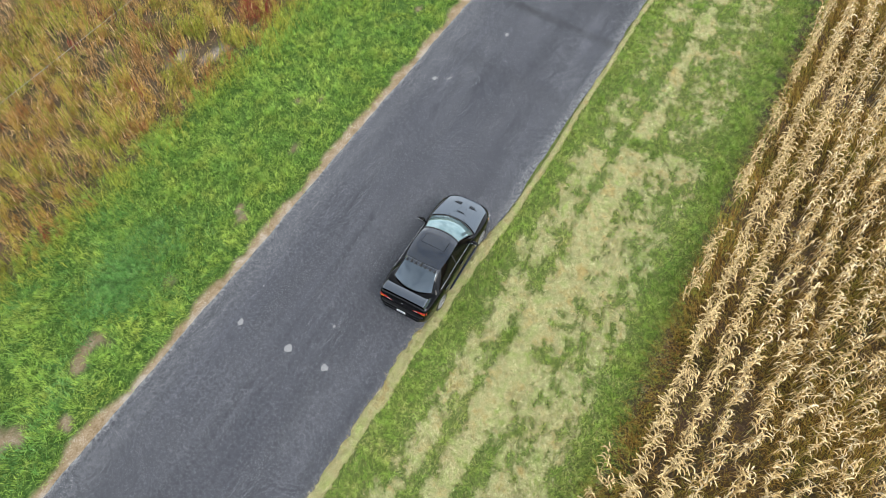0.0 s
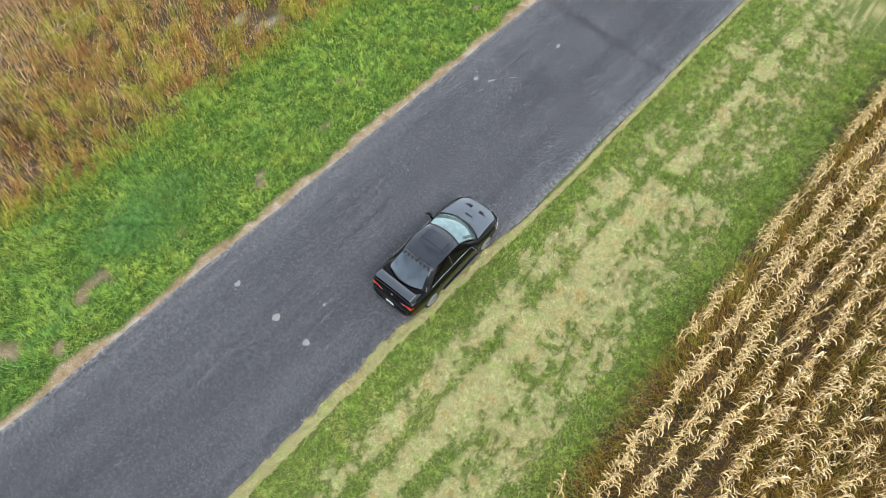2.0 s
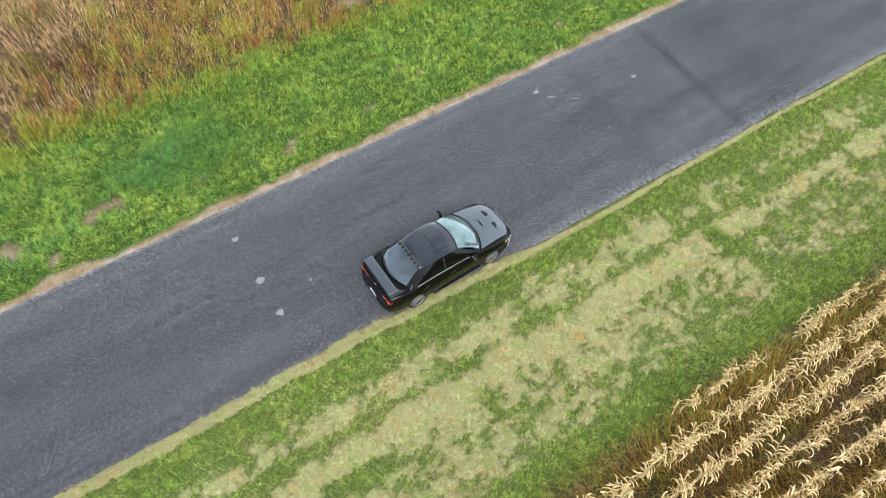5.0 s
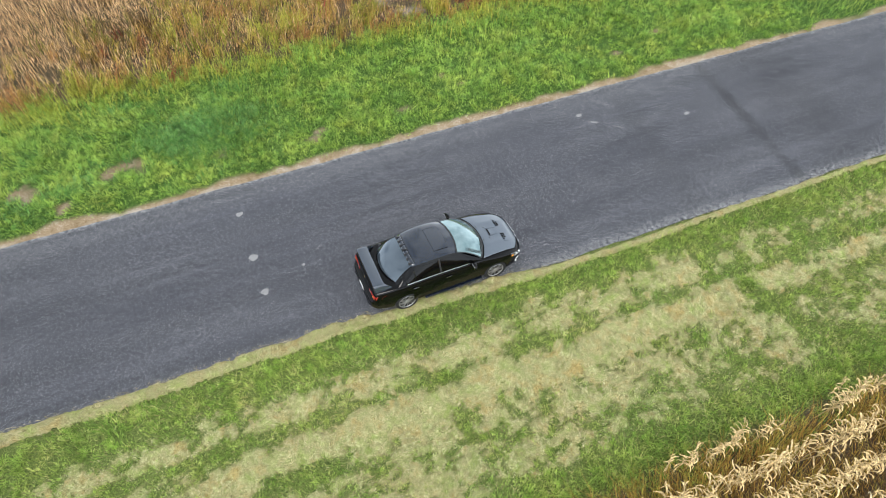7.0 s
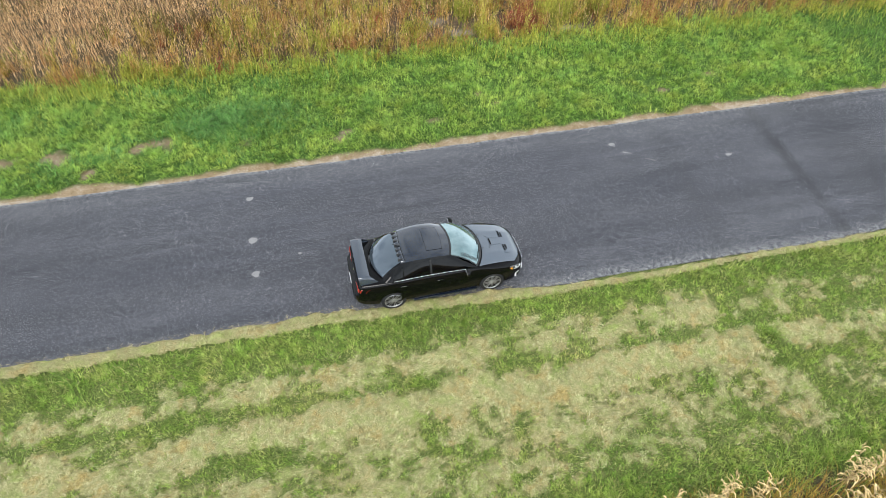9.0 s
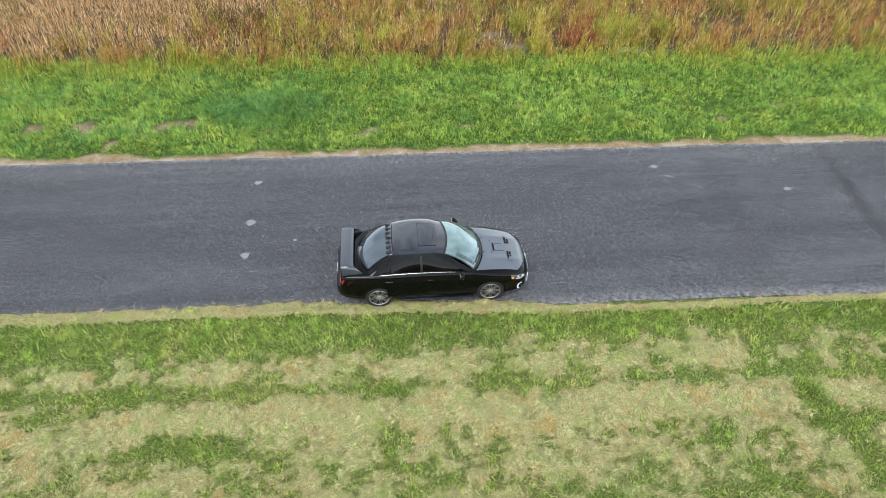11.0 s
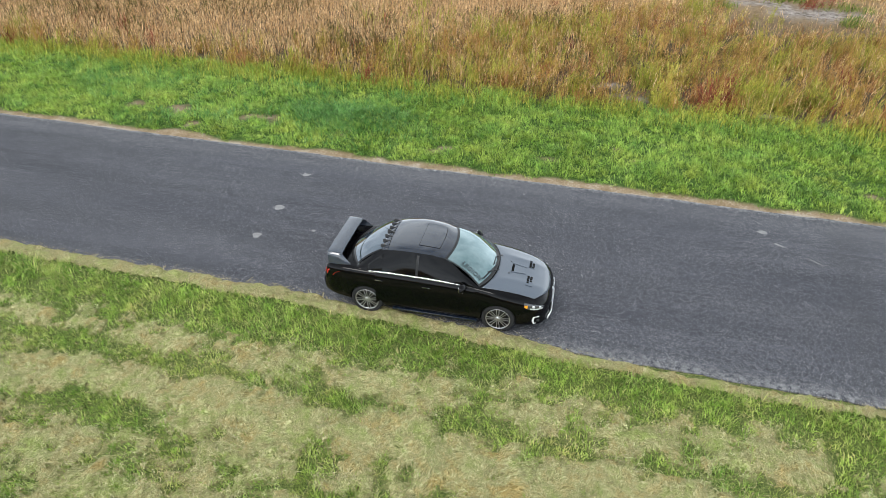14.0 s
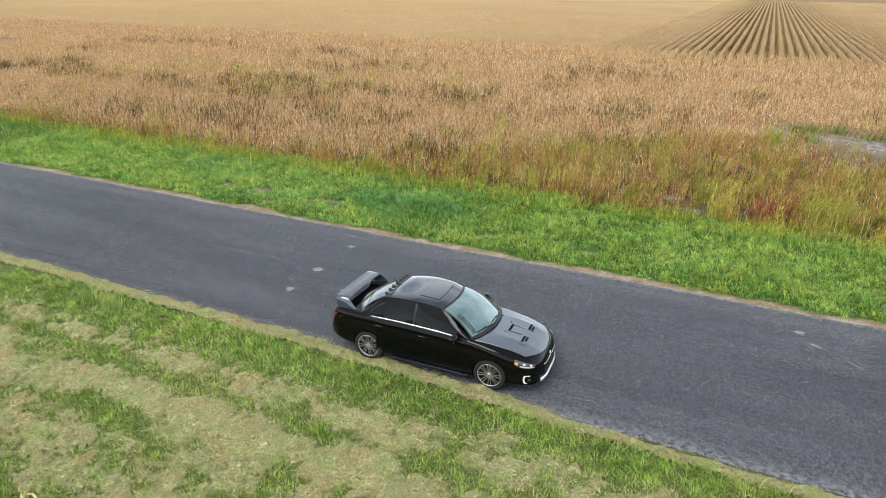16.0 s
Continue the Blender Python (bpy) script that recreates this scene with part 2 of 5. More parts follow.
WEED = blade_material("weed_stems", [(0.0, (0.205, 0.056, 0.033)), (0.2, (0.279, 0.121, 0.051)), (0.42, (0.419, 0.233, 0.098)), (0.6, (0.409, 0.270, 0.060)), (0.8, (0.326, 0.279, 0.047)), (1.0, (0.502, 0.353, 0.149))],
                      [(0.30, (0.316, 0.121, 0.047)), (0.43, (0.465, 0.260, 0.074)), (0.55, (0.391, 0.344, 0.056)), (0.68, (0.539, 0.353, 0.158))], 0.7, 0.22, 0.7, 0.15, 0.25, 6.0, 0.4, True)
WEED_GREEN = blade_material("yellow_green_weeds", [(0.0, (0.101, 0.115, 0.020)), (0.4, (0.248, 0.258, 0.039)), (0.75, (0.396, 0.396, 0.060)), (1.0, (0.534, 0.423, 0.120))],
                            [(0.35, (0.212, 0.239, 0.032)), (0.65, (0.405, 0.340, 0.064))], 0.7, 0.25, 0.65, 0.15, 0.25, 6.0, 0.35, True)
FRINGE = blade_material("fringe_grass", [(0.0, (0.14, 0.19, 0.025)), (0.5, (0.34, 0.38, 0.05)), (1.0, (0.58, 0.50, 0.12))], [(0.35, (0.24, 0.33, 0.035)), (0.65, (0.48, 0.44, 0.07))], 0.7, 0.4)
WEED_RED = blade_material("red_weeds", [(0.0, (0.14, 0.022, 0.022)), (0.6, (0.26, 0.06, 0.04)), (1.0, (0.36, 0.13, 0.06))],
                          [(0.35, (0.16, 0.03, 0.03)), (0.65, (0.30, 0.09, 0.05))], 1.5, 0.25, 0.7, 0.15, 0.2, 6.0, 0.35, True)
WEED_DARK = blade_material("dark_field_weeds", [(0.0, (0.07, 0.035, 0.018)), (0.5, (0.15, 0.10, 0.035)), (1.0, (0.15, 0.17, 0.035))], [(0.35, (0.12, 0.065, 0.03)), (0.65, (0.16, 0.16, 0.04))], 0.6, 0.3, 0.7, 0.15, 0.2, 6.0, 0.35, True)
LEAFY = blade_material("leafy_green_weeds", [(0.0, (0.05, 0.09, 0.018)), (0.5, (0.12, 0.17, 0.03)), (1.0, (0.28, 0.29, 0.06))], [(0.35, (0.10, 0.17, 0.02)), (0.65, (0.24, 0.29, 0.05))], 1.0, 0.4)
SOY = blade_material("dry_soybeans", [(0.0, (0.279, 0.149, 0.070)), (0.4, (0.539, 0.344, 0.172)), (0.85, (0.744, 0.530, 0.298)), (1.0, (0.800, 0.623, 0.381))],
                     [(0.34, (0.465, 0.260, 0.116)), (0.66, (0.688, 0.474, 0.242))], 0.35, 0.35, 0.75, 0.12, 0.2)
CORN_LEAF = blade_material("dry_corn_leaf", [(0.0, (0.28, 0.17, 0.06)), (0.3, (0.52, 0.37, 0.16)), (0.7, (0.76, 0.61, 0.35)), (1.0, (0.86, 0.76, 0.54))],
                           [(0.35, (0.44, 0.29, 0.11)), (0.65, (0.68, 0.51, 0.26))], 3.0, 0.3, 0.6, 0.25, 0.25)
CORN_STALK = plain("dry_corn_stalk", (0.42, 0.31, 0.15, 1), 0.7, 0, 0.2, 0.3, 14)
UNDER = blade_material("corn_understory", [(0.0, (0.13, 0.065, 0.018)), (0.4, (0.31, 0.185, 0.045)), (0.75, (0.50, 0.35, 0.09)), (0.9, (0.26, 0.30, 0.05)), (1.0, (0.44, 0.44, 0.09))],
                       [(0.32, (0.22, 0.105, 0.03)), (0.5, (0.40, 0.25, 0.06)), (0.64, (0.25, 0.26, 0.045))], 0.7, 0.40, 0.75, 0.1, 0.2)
n = Nodes("soy_canopy", 0.9, 0, 0.1)
co = n.coords()
n.colour(n.mix(0.5, n.ramp(n.noise(2.4, 8, 0.8, co), [(0.3, (0.25, 0.15, 0.064)), (0.7, (0.57, 0.39, 0.205))]), n.ramp(n.noise(0.03, 4, 0.6, co), [(0.3, (0.44, 0.29, 0.13)), (0.7, (0.58, 0.41, 0.20))])))
n.bump(n.noise(5, 6, 0.75, co), 1.0, 0.4)
SOY_CANOPY = n.m
n = Nodes("soy_row_gap", 0.95, 0, 0.1)
n.colour(n.ramp(n.noise(4, 5, 0.7), [(0.3, (0.035, 0.050, 0.022)), (0.7, (0.10, 0.125, 0.065))]))
SOY_GAP = n.m

# ---- the lie of the land ----
SKEW = 0.028          # the road runs this much off the x axis
NEAR_EDGE, FAR_EDGE, FIELD_EDGE, CORN_EDGE = -0.84, 5.38, 11.6, -7.12


def near_edge(x):
    """The ragged near edge of the asphalt swings out past the car."""
    return np.interp(x, [-40, -3, 2.5, 5, 45], [-0.84, -0.80, -1.04, -1.08, -1.10])


def corn_edge(x):
    return CORN_EDGE - 0.028 * (x + 4)


def lattice(x, y, seed):
    h = np.sin(x * 127.1 + y * 311.7 + seed * 74.7) * 43758.5453
    return h - np.floor(h)


def value_noise(x, y, scale, seed=0, octaves=3):
    """Smooth noise from 0 to 1 over arrays."""
    total, amp, norm = 0.0, 1.0, 0.0
    for o in range(octaves):
        px, py = x * scale, y * scale
        ix, iy = np.floor(px), np.floor(py)
        fx, fy = px - ix, py - iy
        fx, fy = fx * fx * (3 - 2 * fx), fy * fy * (3 - 2 * fy)
        s = seed + o * 13
        v = (lattice(ix, iy, s) * (1 - fx) + lattice(ix + 1, iy, s) * fx) * (1 - fy) + (lattice(ix, iy + 1, s) * (1 - fx) + lattice(ix + 1, iy + 1, s) * fx) * fy
        total, norm = total + v * amp, norm + amp
        amp, scale = amp * 0.5, scale * 2
    return total / norm


def across(x, y):
    return y + SKEW * x


def step(v, a, b):
    t = np.clip((v - a) / (b - a), 0, 1)
    return t * t * (3 - 2 * t)


def ground_z(x, y):
    v = across(x, y)
    near = np.interp(v, [-60, -9, -6, -4, -2.3, -1.15, -0.84], [-0.55, -0.52, -0.45, -0.32, -0.15, -0.02, -0.035])
    far = np.interp(v, [5.3, 5.6, 7.0, 9.5, 12, 30], [-0.035, -0.015, -0.05, -0.16, -0.15, -0.1])
    z = np.where(v < NEAR_EDGE, near, np.where(v > 5.3, far, -0.035))
    rough = np.where((v > -0.9) & (v < 5.45), 0.0, 1.0)
    z = z + rough * (value_noise(x, y, 0.6, 3) - 0.5) * 0.10 * step(np.abs(v - 2.3), 3.2, 5.0) + rough * (value_noise(x, y, 3.5, 9, 2) - 0.5) * 0.035
    return z


def straw_field(x, y):
    """Depth of the mown clippings: above zero they cover the ground."""
    v = across(x, y)
    wx, wy = value_noise(x, y, 1.6, 23, 3) - 0.5, value_noise(x, y, 1.6, 24, 3) - 0.5
    blotch = 0.20 * value_noise(x + 0.5 * wx, y + 0.5 * wy, 0.9, 21, 2) + 0.38 * value_noise(x + 0.45 * wx, y * 1.25 + 0.45 * wy, 2.5, 25, 3) + 0.42 * value_noise(x + 0.25 * wx, y * 1.2 + 0.25 * wy, 7, 27, 3)
    swath = 0.22 * np.exp(-((v + 3.68) / 0.38) ** 2) + 0.045 * np.exp(-((v + 5.0) / 0.9) ** 2) + 0.085 * np.exp(-((v + 2.5) / 0.34) ** 2)
    green = 0.34 * np.exp(-((v + 1.45) / 0.50) ** 2) + 0.14 * np.exp(-((v + 3.04 + 0.012 * x) / 0.16) ** 2) + 0.45 * np.exp(-((v + 6.75) / 0.5) ** 2) + 0.10 * step(x, 6, 12) + 0.05 * step(-x, 5, 10)
    # green tussocks left standing in the swath, and a gully from the tall tuft down to the corn
    tussock = 0.30 * np.exp(-((x + 5.4) / 0.9) ** 2 - ((v + 4.15) / 0.28) ** 2) + 0.22 * np.exp(-((x + 8.2) / 0.8) ** 2 - ((v + 3.5) / 0.25) ** 2)
    gully = 0.55 * np.exp(-(((x - 7.9 - 0.42 * (-3.6 - v)) / 0.30) ** 2)) * step(-v, 3.2, 3.7)
    streak = value_noise(x * 3.2, y * 0.9 + 0.4 * x, 1.3, 29, 3) - 0.5
    return blotch + 0.16 * streak - 0.505 + swath - green - tussock - gully


def straw_cover(x, y):
    """How thickly the mown clippings lie, 0 to 1."""
    return np.clip(0.5 + straw_field(x, y) * 11.0, 0, 1) * 0.97


def bare_spots(x, y):
    """Bare earth showing in the far verge."""
    c = np.full_like(x, -9.0)
    for bx, by, r in ((-7.75, 7.7, 0.75), (-4.65, 7.25, 0.45), (-1.75, 6.6, 0.32), (1.55, 6.85, 0.32), (-1.4, 7.0, 0.25), (-10.8, 7.75, 0.6), (-12.3, 7.8, 0.55), (-9.6, 6.6, 0.4), (3.6, 8.1, 0.25), (4.1, 7.4, 0.22), (12.5, 7.4, 0.3), (10.2, 6.7, 0.28)):
        c = np.maximum(c, 1 - np.hypot(x - bx, (y - by) * 1.5) / r)
    return np.clip(c * 1.3 + (value_noise(x, y, 3.2, 5, 4) - 0.5) * 2.4, 0, 1) * np.clip((c + 0.6) * 2.0, 0, 1) * 0.9


def mud_cover(x, y):
    c = np.full_like(x, -1.0)
    for bx, by, rx, ry in ((4.35, 12.55, 0.9, 0.42), (3.4, 13.7, 0.9, 0.5), (8.0, 28.9, 1.6, 0.8), (10.6, 27.8, 3.0, 1.1), (13.2, 26.2, 3.2, 1.4), (8.9, 12.0, 0.9, 0.30)):
        c = np.maximum(c, 1 - np.hypot((x - bx) / rx, (y - by) / ry))
    return np.clip(c * 1.8 + (value_noise(x, y, 1.1, 31, 4) - 0.5) * 2.6 + 0.02, 0, 1) * (c > -0.5)


def low_ground(x, y):
    """Where the drowned-out beans leave the mud open to view."""
    v = across(x, y)
    far = np.exp(-(((x - 11.6) / 4.8) ** 4)) * step(v, 20.8, 22.6) * (1 - step(v, 29.6, 30.4))
    near = np.exp(-(((x - 4.0) / 1.15) ** 4) - ((y - 13.1) / 1.0) ** 4) + 0.8 * np.exp(-(((x - 8.9) / 0.9) ** 4) - ((y - 12.15) / 0.4) ** 4)
    return np.maximum(far, 0.85 * near * (0.5 + 0.45 * (value_noise(x, y, 0.9, 37, 2) > 0.42)))


def dirt_cover(x, y):
    """The strip of bare earth and stones beside the far edge of the road."""
    v = across(x, y)
    wide = 0.24 + (value_noise(x, y * 0.4, 1.1, 41, 4) - 0.5) * 0.62
    return (1 - step(v, FAR_EDGE + wide - 0.05, FAR_EDGE + wide + 0.2)) * (v > 5.0)


def mesh_object(name, verts, faces, mats, smooth=False, parent=None, slots=None):
    me = bpy.data.meshes.new(name)
    me.from_pydata([tuple(p) for p in verts], [], [tuple(f) for f in faces])
    for m in mats if isinstance(mats, (list, tuple)) else [mats]:
        me.materials.append(m)
    if slots is not None:
        me.polygons.foreach_set("material_index", np.asarray(slots, dtype=np.int32))
    if smooth:
        me.polygons.foreach_set("use_smooth", np.ones(len(me.polygons), dtype=bool))
    me.update()
    ob = new(name, me)
    if parent:
        ob.parent = parent
    return ob


def grid_faces(nx, ny):
    i, j = np.meshgrid(np.arange(nx - 1), np.arange(ny - 1), indexing="ij")
    a = (i * ny + j).ravel()
    return np.stack([a, a + ny, a + ny + 1, a + 1], 1)


def spread(parts):
    return np.unique(np.concatenate([np.linspace(a, b, n) for a, b, n in parts]).round(4))


gx = spread([(-4000, -300, 12), (-300, -60, 24), (-60, -16, 46), (-16, 20, 190), (20, 60, 42), (60, 300, 24), (300, 4000, 12)])
gy = spread([(-4000, -300, 12), (-300, -40, 20), (-40, -14, 30), (-14, -7, 40), (-7, -0.7, 84), (-0.7, 5.0, 12), (5.0, 8.0, 40), (8.0, 16, 46), (16, 60, 50), (60, 300, 30), (300, 4000, 12)])
GX, GY = np.meshgrid(gx, gy, indexing="ij")
fx, fy = GX.ravel(), GY.ravel()
ground = mesh_object("ground", np.stack([fx, fy, ground_z(fx, fy)], 1), grid_faces(len(gx), len(gy)), SOIL, True)
tagged(ground, "flat farmland soil with mown thatch, bare dirt and mud", "ground", kind="structure")
fv = across(fx, fy)
for nm, vals in (("near_verge", step(-fv, 0.6, 0.9) * (1 - step(-fv, 6.9, 7.4))), ("far_verge", step(fv, 5.2, 5.6) * (1 - step(fv, 11.3, 12.0)) * (1 - bare_spots(fx, fy))),
                 ("straw", straw_cover(fx, fy) * step(-fv, 0.9, 1.1) * (1 - step(-fv, 6.6, 7.2))), ("gravel", np.exp(-((fv - FAR_EDGE - 0.03) / 0.075) ** 2)), ("field", np.maximum(step(fv, 11.0, 12.2), step(-fv, 6.9, 7.6))), ("soy", step(fv, 19, 30)), ("mud", mud_cover(fx, fy)), ("dirt", np.maximum(dirt_cover(fx, fy), bare_spots(fx, fy) * 0.9))):
    at = ground.data.attributes.new(nm, "FLOAT", "POINT")
    at.data.foreach_set("value", vals.astype(np.float32))

# ---- road: a slab with ragged edges ----
rx = spread([(-4000, -200, 20), (-200, -40, 80), (-40, 45, 600), (45, 200, 80), (200, 4000, 20)])
def ragged(x, seed, amount):
    return (value_noise(x, x * 0, 1.6, seed, 4) - 0.5) * amount + (value_noise(x, x * 0, 0.18, seed + 5, 2) - 0.5) * amount
v_near = near_edge(rx) + ragged(rx, 51, 0.14)
v_far = FAR_EDGE + ragged(rx, 61, 0.10)
cross = [0.0, 0.0, 0.012, 0.03, 0.06] + list(np.linspace(0.1, 0.9, 25)) + [0.94, 0.97, 0.988, 1.0, 1.0]
rv, rz = [], []
for k, f in enumerate(cross):
    rv.append(v_near + (v_far - v_near) * f)
    rz.append(np.full_like(rx, -0.06 if k in (0, len(cross) - 1) else 0.0) + (0.0 if k in (0, 1, len(cross) - 2, len(cross) - 1) else 0.006))
rv, rz = np.array(rv).T, np.array(rz).T
RX = np.repeat(rx[:, None], len(cross), 1)
road = mesh_object("road", np.stack([RX.ravel(), (rv - SKEW * RX).ravel(), rz.ravel()], 1), grid_faces(len(rx), len(cross)), ASPHALT, False)
tagged(road, "worn dark grey chip-seal country road without markings", "road", kind="structure")
sx, sv = RX.ravel(), rv.ravel()
# darker bands across the road and a patchy one along it
dark_band = np.zeros_like(sx)
for x0, w, lean, s in ((12.42, 0.22, -0.09, 1.0), (8.6, 0.45, -0.12, 0.40), (14.9, 1.5, -0.1, 0.55), (-12.5, 4.5, 0.1, 0.42)):
    dark_band = np.maximum(dark_band, s * np.exp(-(((sx - x0 + lean * (sv - 2.5)) / w) ** 2)) * (0.5 + value_noise(sx, sv, 1.2, 71)))
dark_band = np.maximum(dark_band, 0.4 * np.exp(-(((sv - 1.0) / 0.5) ** 2)) * value_noise(sx, sv, 0.25, 75)) 
pale = np.clip(np.exp(-((sv - v_near.repeat(len(cross))) / 0.24) ** 2) * (0.24 + 0.32 * step(sx, 1.8, 3.2)) + 0.8 * np.exp(-((sv - v_far.repeat(len(cross))) / 0.10) ** 2) + 0.18 * np.exp(-((sv - 4.9) / 0.3) ** 2), 0, 1)
for nm, vals in (("dark_band", dark_band), ("pale", pale)):
    at = road.data.attributes.new(nm, "FLOAT", "POINT")
    at.data.foreach_set("value", vals.astype(np.float32))

# ---- grass, clippings, weeds, soybeans: uncountable blades ----
def strands(name, x, y, length, width, heading, lean, mat, z0=None, droop=0.0, label="", category="grass", segs=2, plant=None):
    """Tapered, bent blades: one mesh."""
    n = len(x)
    z0 = ground_z(x, y) if z0 is None else z0
    dx, dy = np.cos(heading), np.sin(heading)
    sx_, sy_ = -dy, dx
    tilt = np.random.uniform(-0.9, 0.9, n)
    wx, wy = (sx_ * np.cos(tilt) + dx * np.sin(tilt)) * width / 2, (sy_ * np.cos(tilt) + dy * np.sin(tilt)) * width / 2
    up = length * np.sqrt(np.clip(1 - lean ** 2, 0.02, 1))
    out = length * lean
    base = np.stack([x, y, z0 - 0.01], 1)
    side = np.stack([wx, wy, np.zeros(n)], 1)
    mid = base + np.stack([dx * out * 0.35, dy * out * 0.35, up * 0.62], 1)
    tip = base + np.stack([dx * out, dy * out, up * (1 - droop)], 1)
    if segs == 2:
        verts = np.stack([base - side, base + side, mid + side * 0.8, mid - side * 0.8, tip], 1).reshape(-1, 3)
        o = np.arange(n) * 5
        loops = np.stack([o, o + 1, o + 2, o + 3, o + 3, o + 2, o + 4], 1).ravel()
        starts = np.stack([np.arange(n) * 7, np.arange(n) * 7 + 4], 1).ravel()
    else:
        verts = np.stack([base - side, base + side, tip], 1).reshape(-1, 3)
        loops = np.arange(n * 3)
        starts = np.arange(n) * 3
    return raw_mesh(name, verts, loops, starts, mat, label, category, None if plant is None else np.repeat(plant, 5 if segs == 2 else 3))


def raw_mesh(name, verts, loops, starts, mat, label, category, plant=None):
    me = bpy.data.meshes.new(name)
    me.vertices.add(len(verts))
    me.vertices.foreach_set("co", verts.astype(np.float32).ravel())
    me.loops.add(len(loops))
    me.loops.foreach_set("vertex_index", loops.astype(np.int32))
    me.polygons.add(len(starts))
    me.polygons.foreach_set("loop_start", starts.astype(np.int32))
    me.update(calc_edges=True)
    if plant is not None:
        at = me.attributes.new("plant", "FLOAT", "POINT")
        at.data.foreach_set("value", plant.astype(np.float32))
    me.materials.append(mat)
    return tagged(new(name, me), label, category, kind="stuff")


def scatter(n, xr, vr, keep=None):
    """Random places in a stretch of the verge; keep gives the chance at each place."""
    x = np.random.uniform(*xr, n)
    v = np.random.uniform(*vr, n)
    y = v - SKEW * x
    if keep is not None:
        m = np.random.random(n) < keep(x, y)
        x, y = x[m], y[m]
    return x, y


rnd = np.random.uniform
# lush far verge
def far_keep(x, y):
    v = across(x, y)
    return np.clip(1.1 - 2.4 * bare_spots(x, y) - 1.5 * dirt_cover(x, y), 0.0, 1) * np.clip((12.3 + (value_noise(x, y, 1.0, 15) - 0.5) * 1.6 - v) * 2, 0, 1)
def tussocks(name, cx, cy, per, spread_, length, width, mat, label, lean=(0.15, 0.95), droop=0.14):
    """Clumps of blades that splay out from their middles, each clump of one tone."""
    k = len(cx)
    a, r = rnd(0, 6.283, k * per), np.sqrt(np.random.random(k * per))
    reach = np.repeat(rnd(0.6, 1.35, k) * spread_, per)
    x, y = np.repeat(cx, per) + np.cos(a) * r * reach, np.repeat(cy, per) + np.sin(a) * r * reach
    comb = np.repeat(value_noise(cx, cy, 0.8, 83, 2) * 7, per)
    h = np.where(np.random.random(k * per) < 0.6, a + np.random.normal(0, 0.5, k * per), comb + np.random.normal(0, 0.6, k * per))
    tall = np.repeat(length, per) * rnd(0.55, 1.25, k * per)
    ln = np.clip(lean[0] + (lean[1] - lean[0]) * (0.35 + 0.65 * r) * rnd(0.5, 1.1, k * per), 0, 0.96)
    return strands(name, x, y, tall, rnd(*width, k * per), h, ln, mat, droop=droop, label=label, plant=np.repeat(np.random.random(k), per))


x, y = scatter(15500, (-26, 19), (5.5, 12.4), far_keep)
size = (0.13 + 0.27 * value_noise(x, y, 1.1, 81, 3) ** 1.2) * (0.65 + 0.35 * step(across(x, y), 5.7, 6.4)) * (1 - 0.35 * np.exp(-((x - 10) / 3.0) ** 2 - ((across(x, y) - 7.7) / 0.5) ** 2))
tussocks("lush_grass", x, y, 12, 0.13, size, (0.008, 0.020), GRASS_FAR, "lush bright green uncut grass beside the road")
# farther along the verge
x, y = scatter(70000, (-110, -26), (5.5, 12.3), far_keep)
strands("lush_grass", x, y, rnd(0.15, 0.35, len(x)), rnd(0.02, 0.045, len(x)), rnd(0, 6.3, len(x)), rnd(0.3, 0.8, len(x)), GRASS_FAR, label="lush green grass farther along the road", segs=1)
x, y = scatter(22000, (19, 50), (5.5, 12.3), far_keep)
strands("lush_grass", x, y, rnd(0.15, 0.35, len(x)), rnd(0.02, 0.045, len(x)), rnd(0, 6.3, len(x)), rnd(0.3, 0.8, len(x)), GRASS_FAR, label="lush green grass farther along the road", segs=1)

# a rank, blue-green clump in the far verge
cx_, cy_ = np.random.normal(-5.3, 0.95, 760), np.random.normal(8.4, 0.5, 760)
tussocks("dark_grass_clump", cx_, cy_, 13, 0.14, rnd(0.26, 0.46, 760), (0.010, 0.022), GRASS_RANK, "rank blue-green grass clump in the verge")

cx_, cy_ = scatter(1700, (-18, -1.5), (5.9, 11.2), lambda x, y: np.clip(value_noise(x, y, 0.55, 87, 2) * 3 - 0.9, 0, 1) * far_keep(x, y))
tussocks("dark_grass_clump", cx_, cy_, 11, 0.13, rnd(0.16, 0.36, len(cx_)), (0.009, 0.020), GRASS_RANK, "darker green rank grass through the verge")

# mown near verge
def near_keep(x, y):
    v = across(x, y)
    return np.clip(1.0 - 0.93 * straw_cover(x, y), 0.06, 1) * step(near_edge(x) - v, 0.14, 0.30)
x, y = scatter(17500, (-12, 20), (-7.9, -0.98), near_keep)
v = across(x, y)
tall = 0.09 + 0.08 * value_noise(x, y, 1.8, 91, 3) + 0.08 * np.exp(-((v + 1.5) / 0.35) ** 2) + 0.26 * np.exp(-((x - 8.0) / 0.35) ** 2 - ((v + 3.62) / 0.3) ** 2) + 0.20 * np.exp(-((x + 1.0) / 0.2) ** 2 - ((v + 3.1) / 0.2) ** 2) + 0.12 * np.exp(-((v + 6.7) / 0.4) ** 2)
tussocks("mown_grass", x, y, 12, 0.105, tall * rnd(0.8, 1.2, len(x)), (0.007, 0.017), GRASS_NEAR, "short mown green grass on the roadside bank", (0.25, 0.95), 0.1)
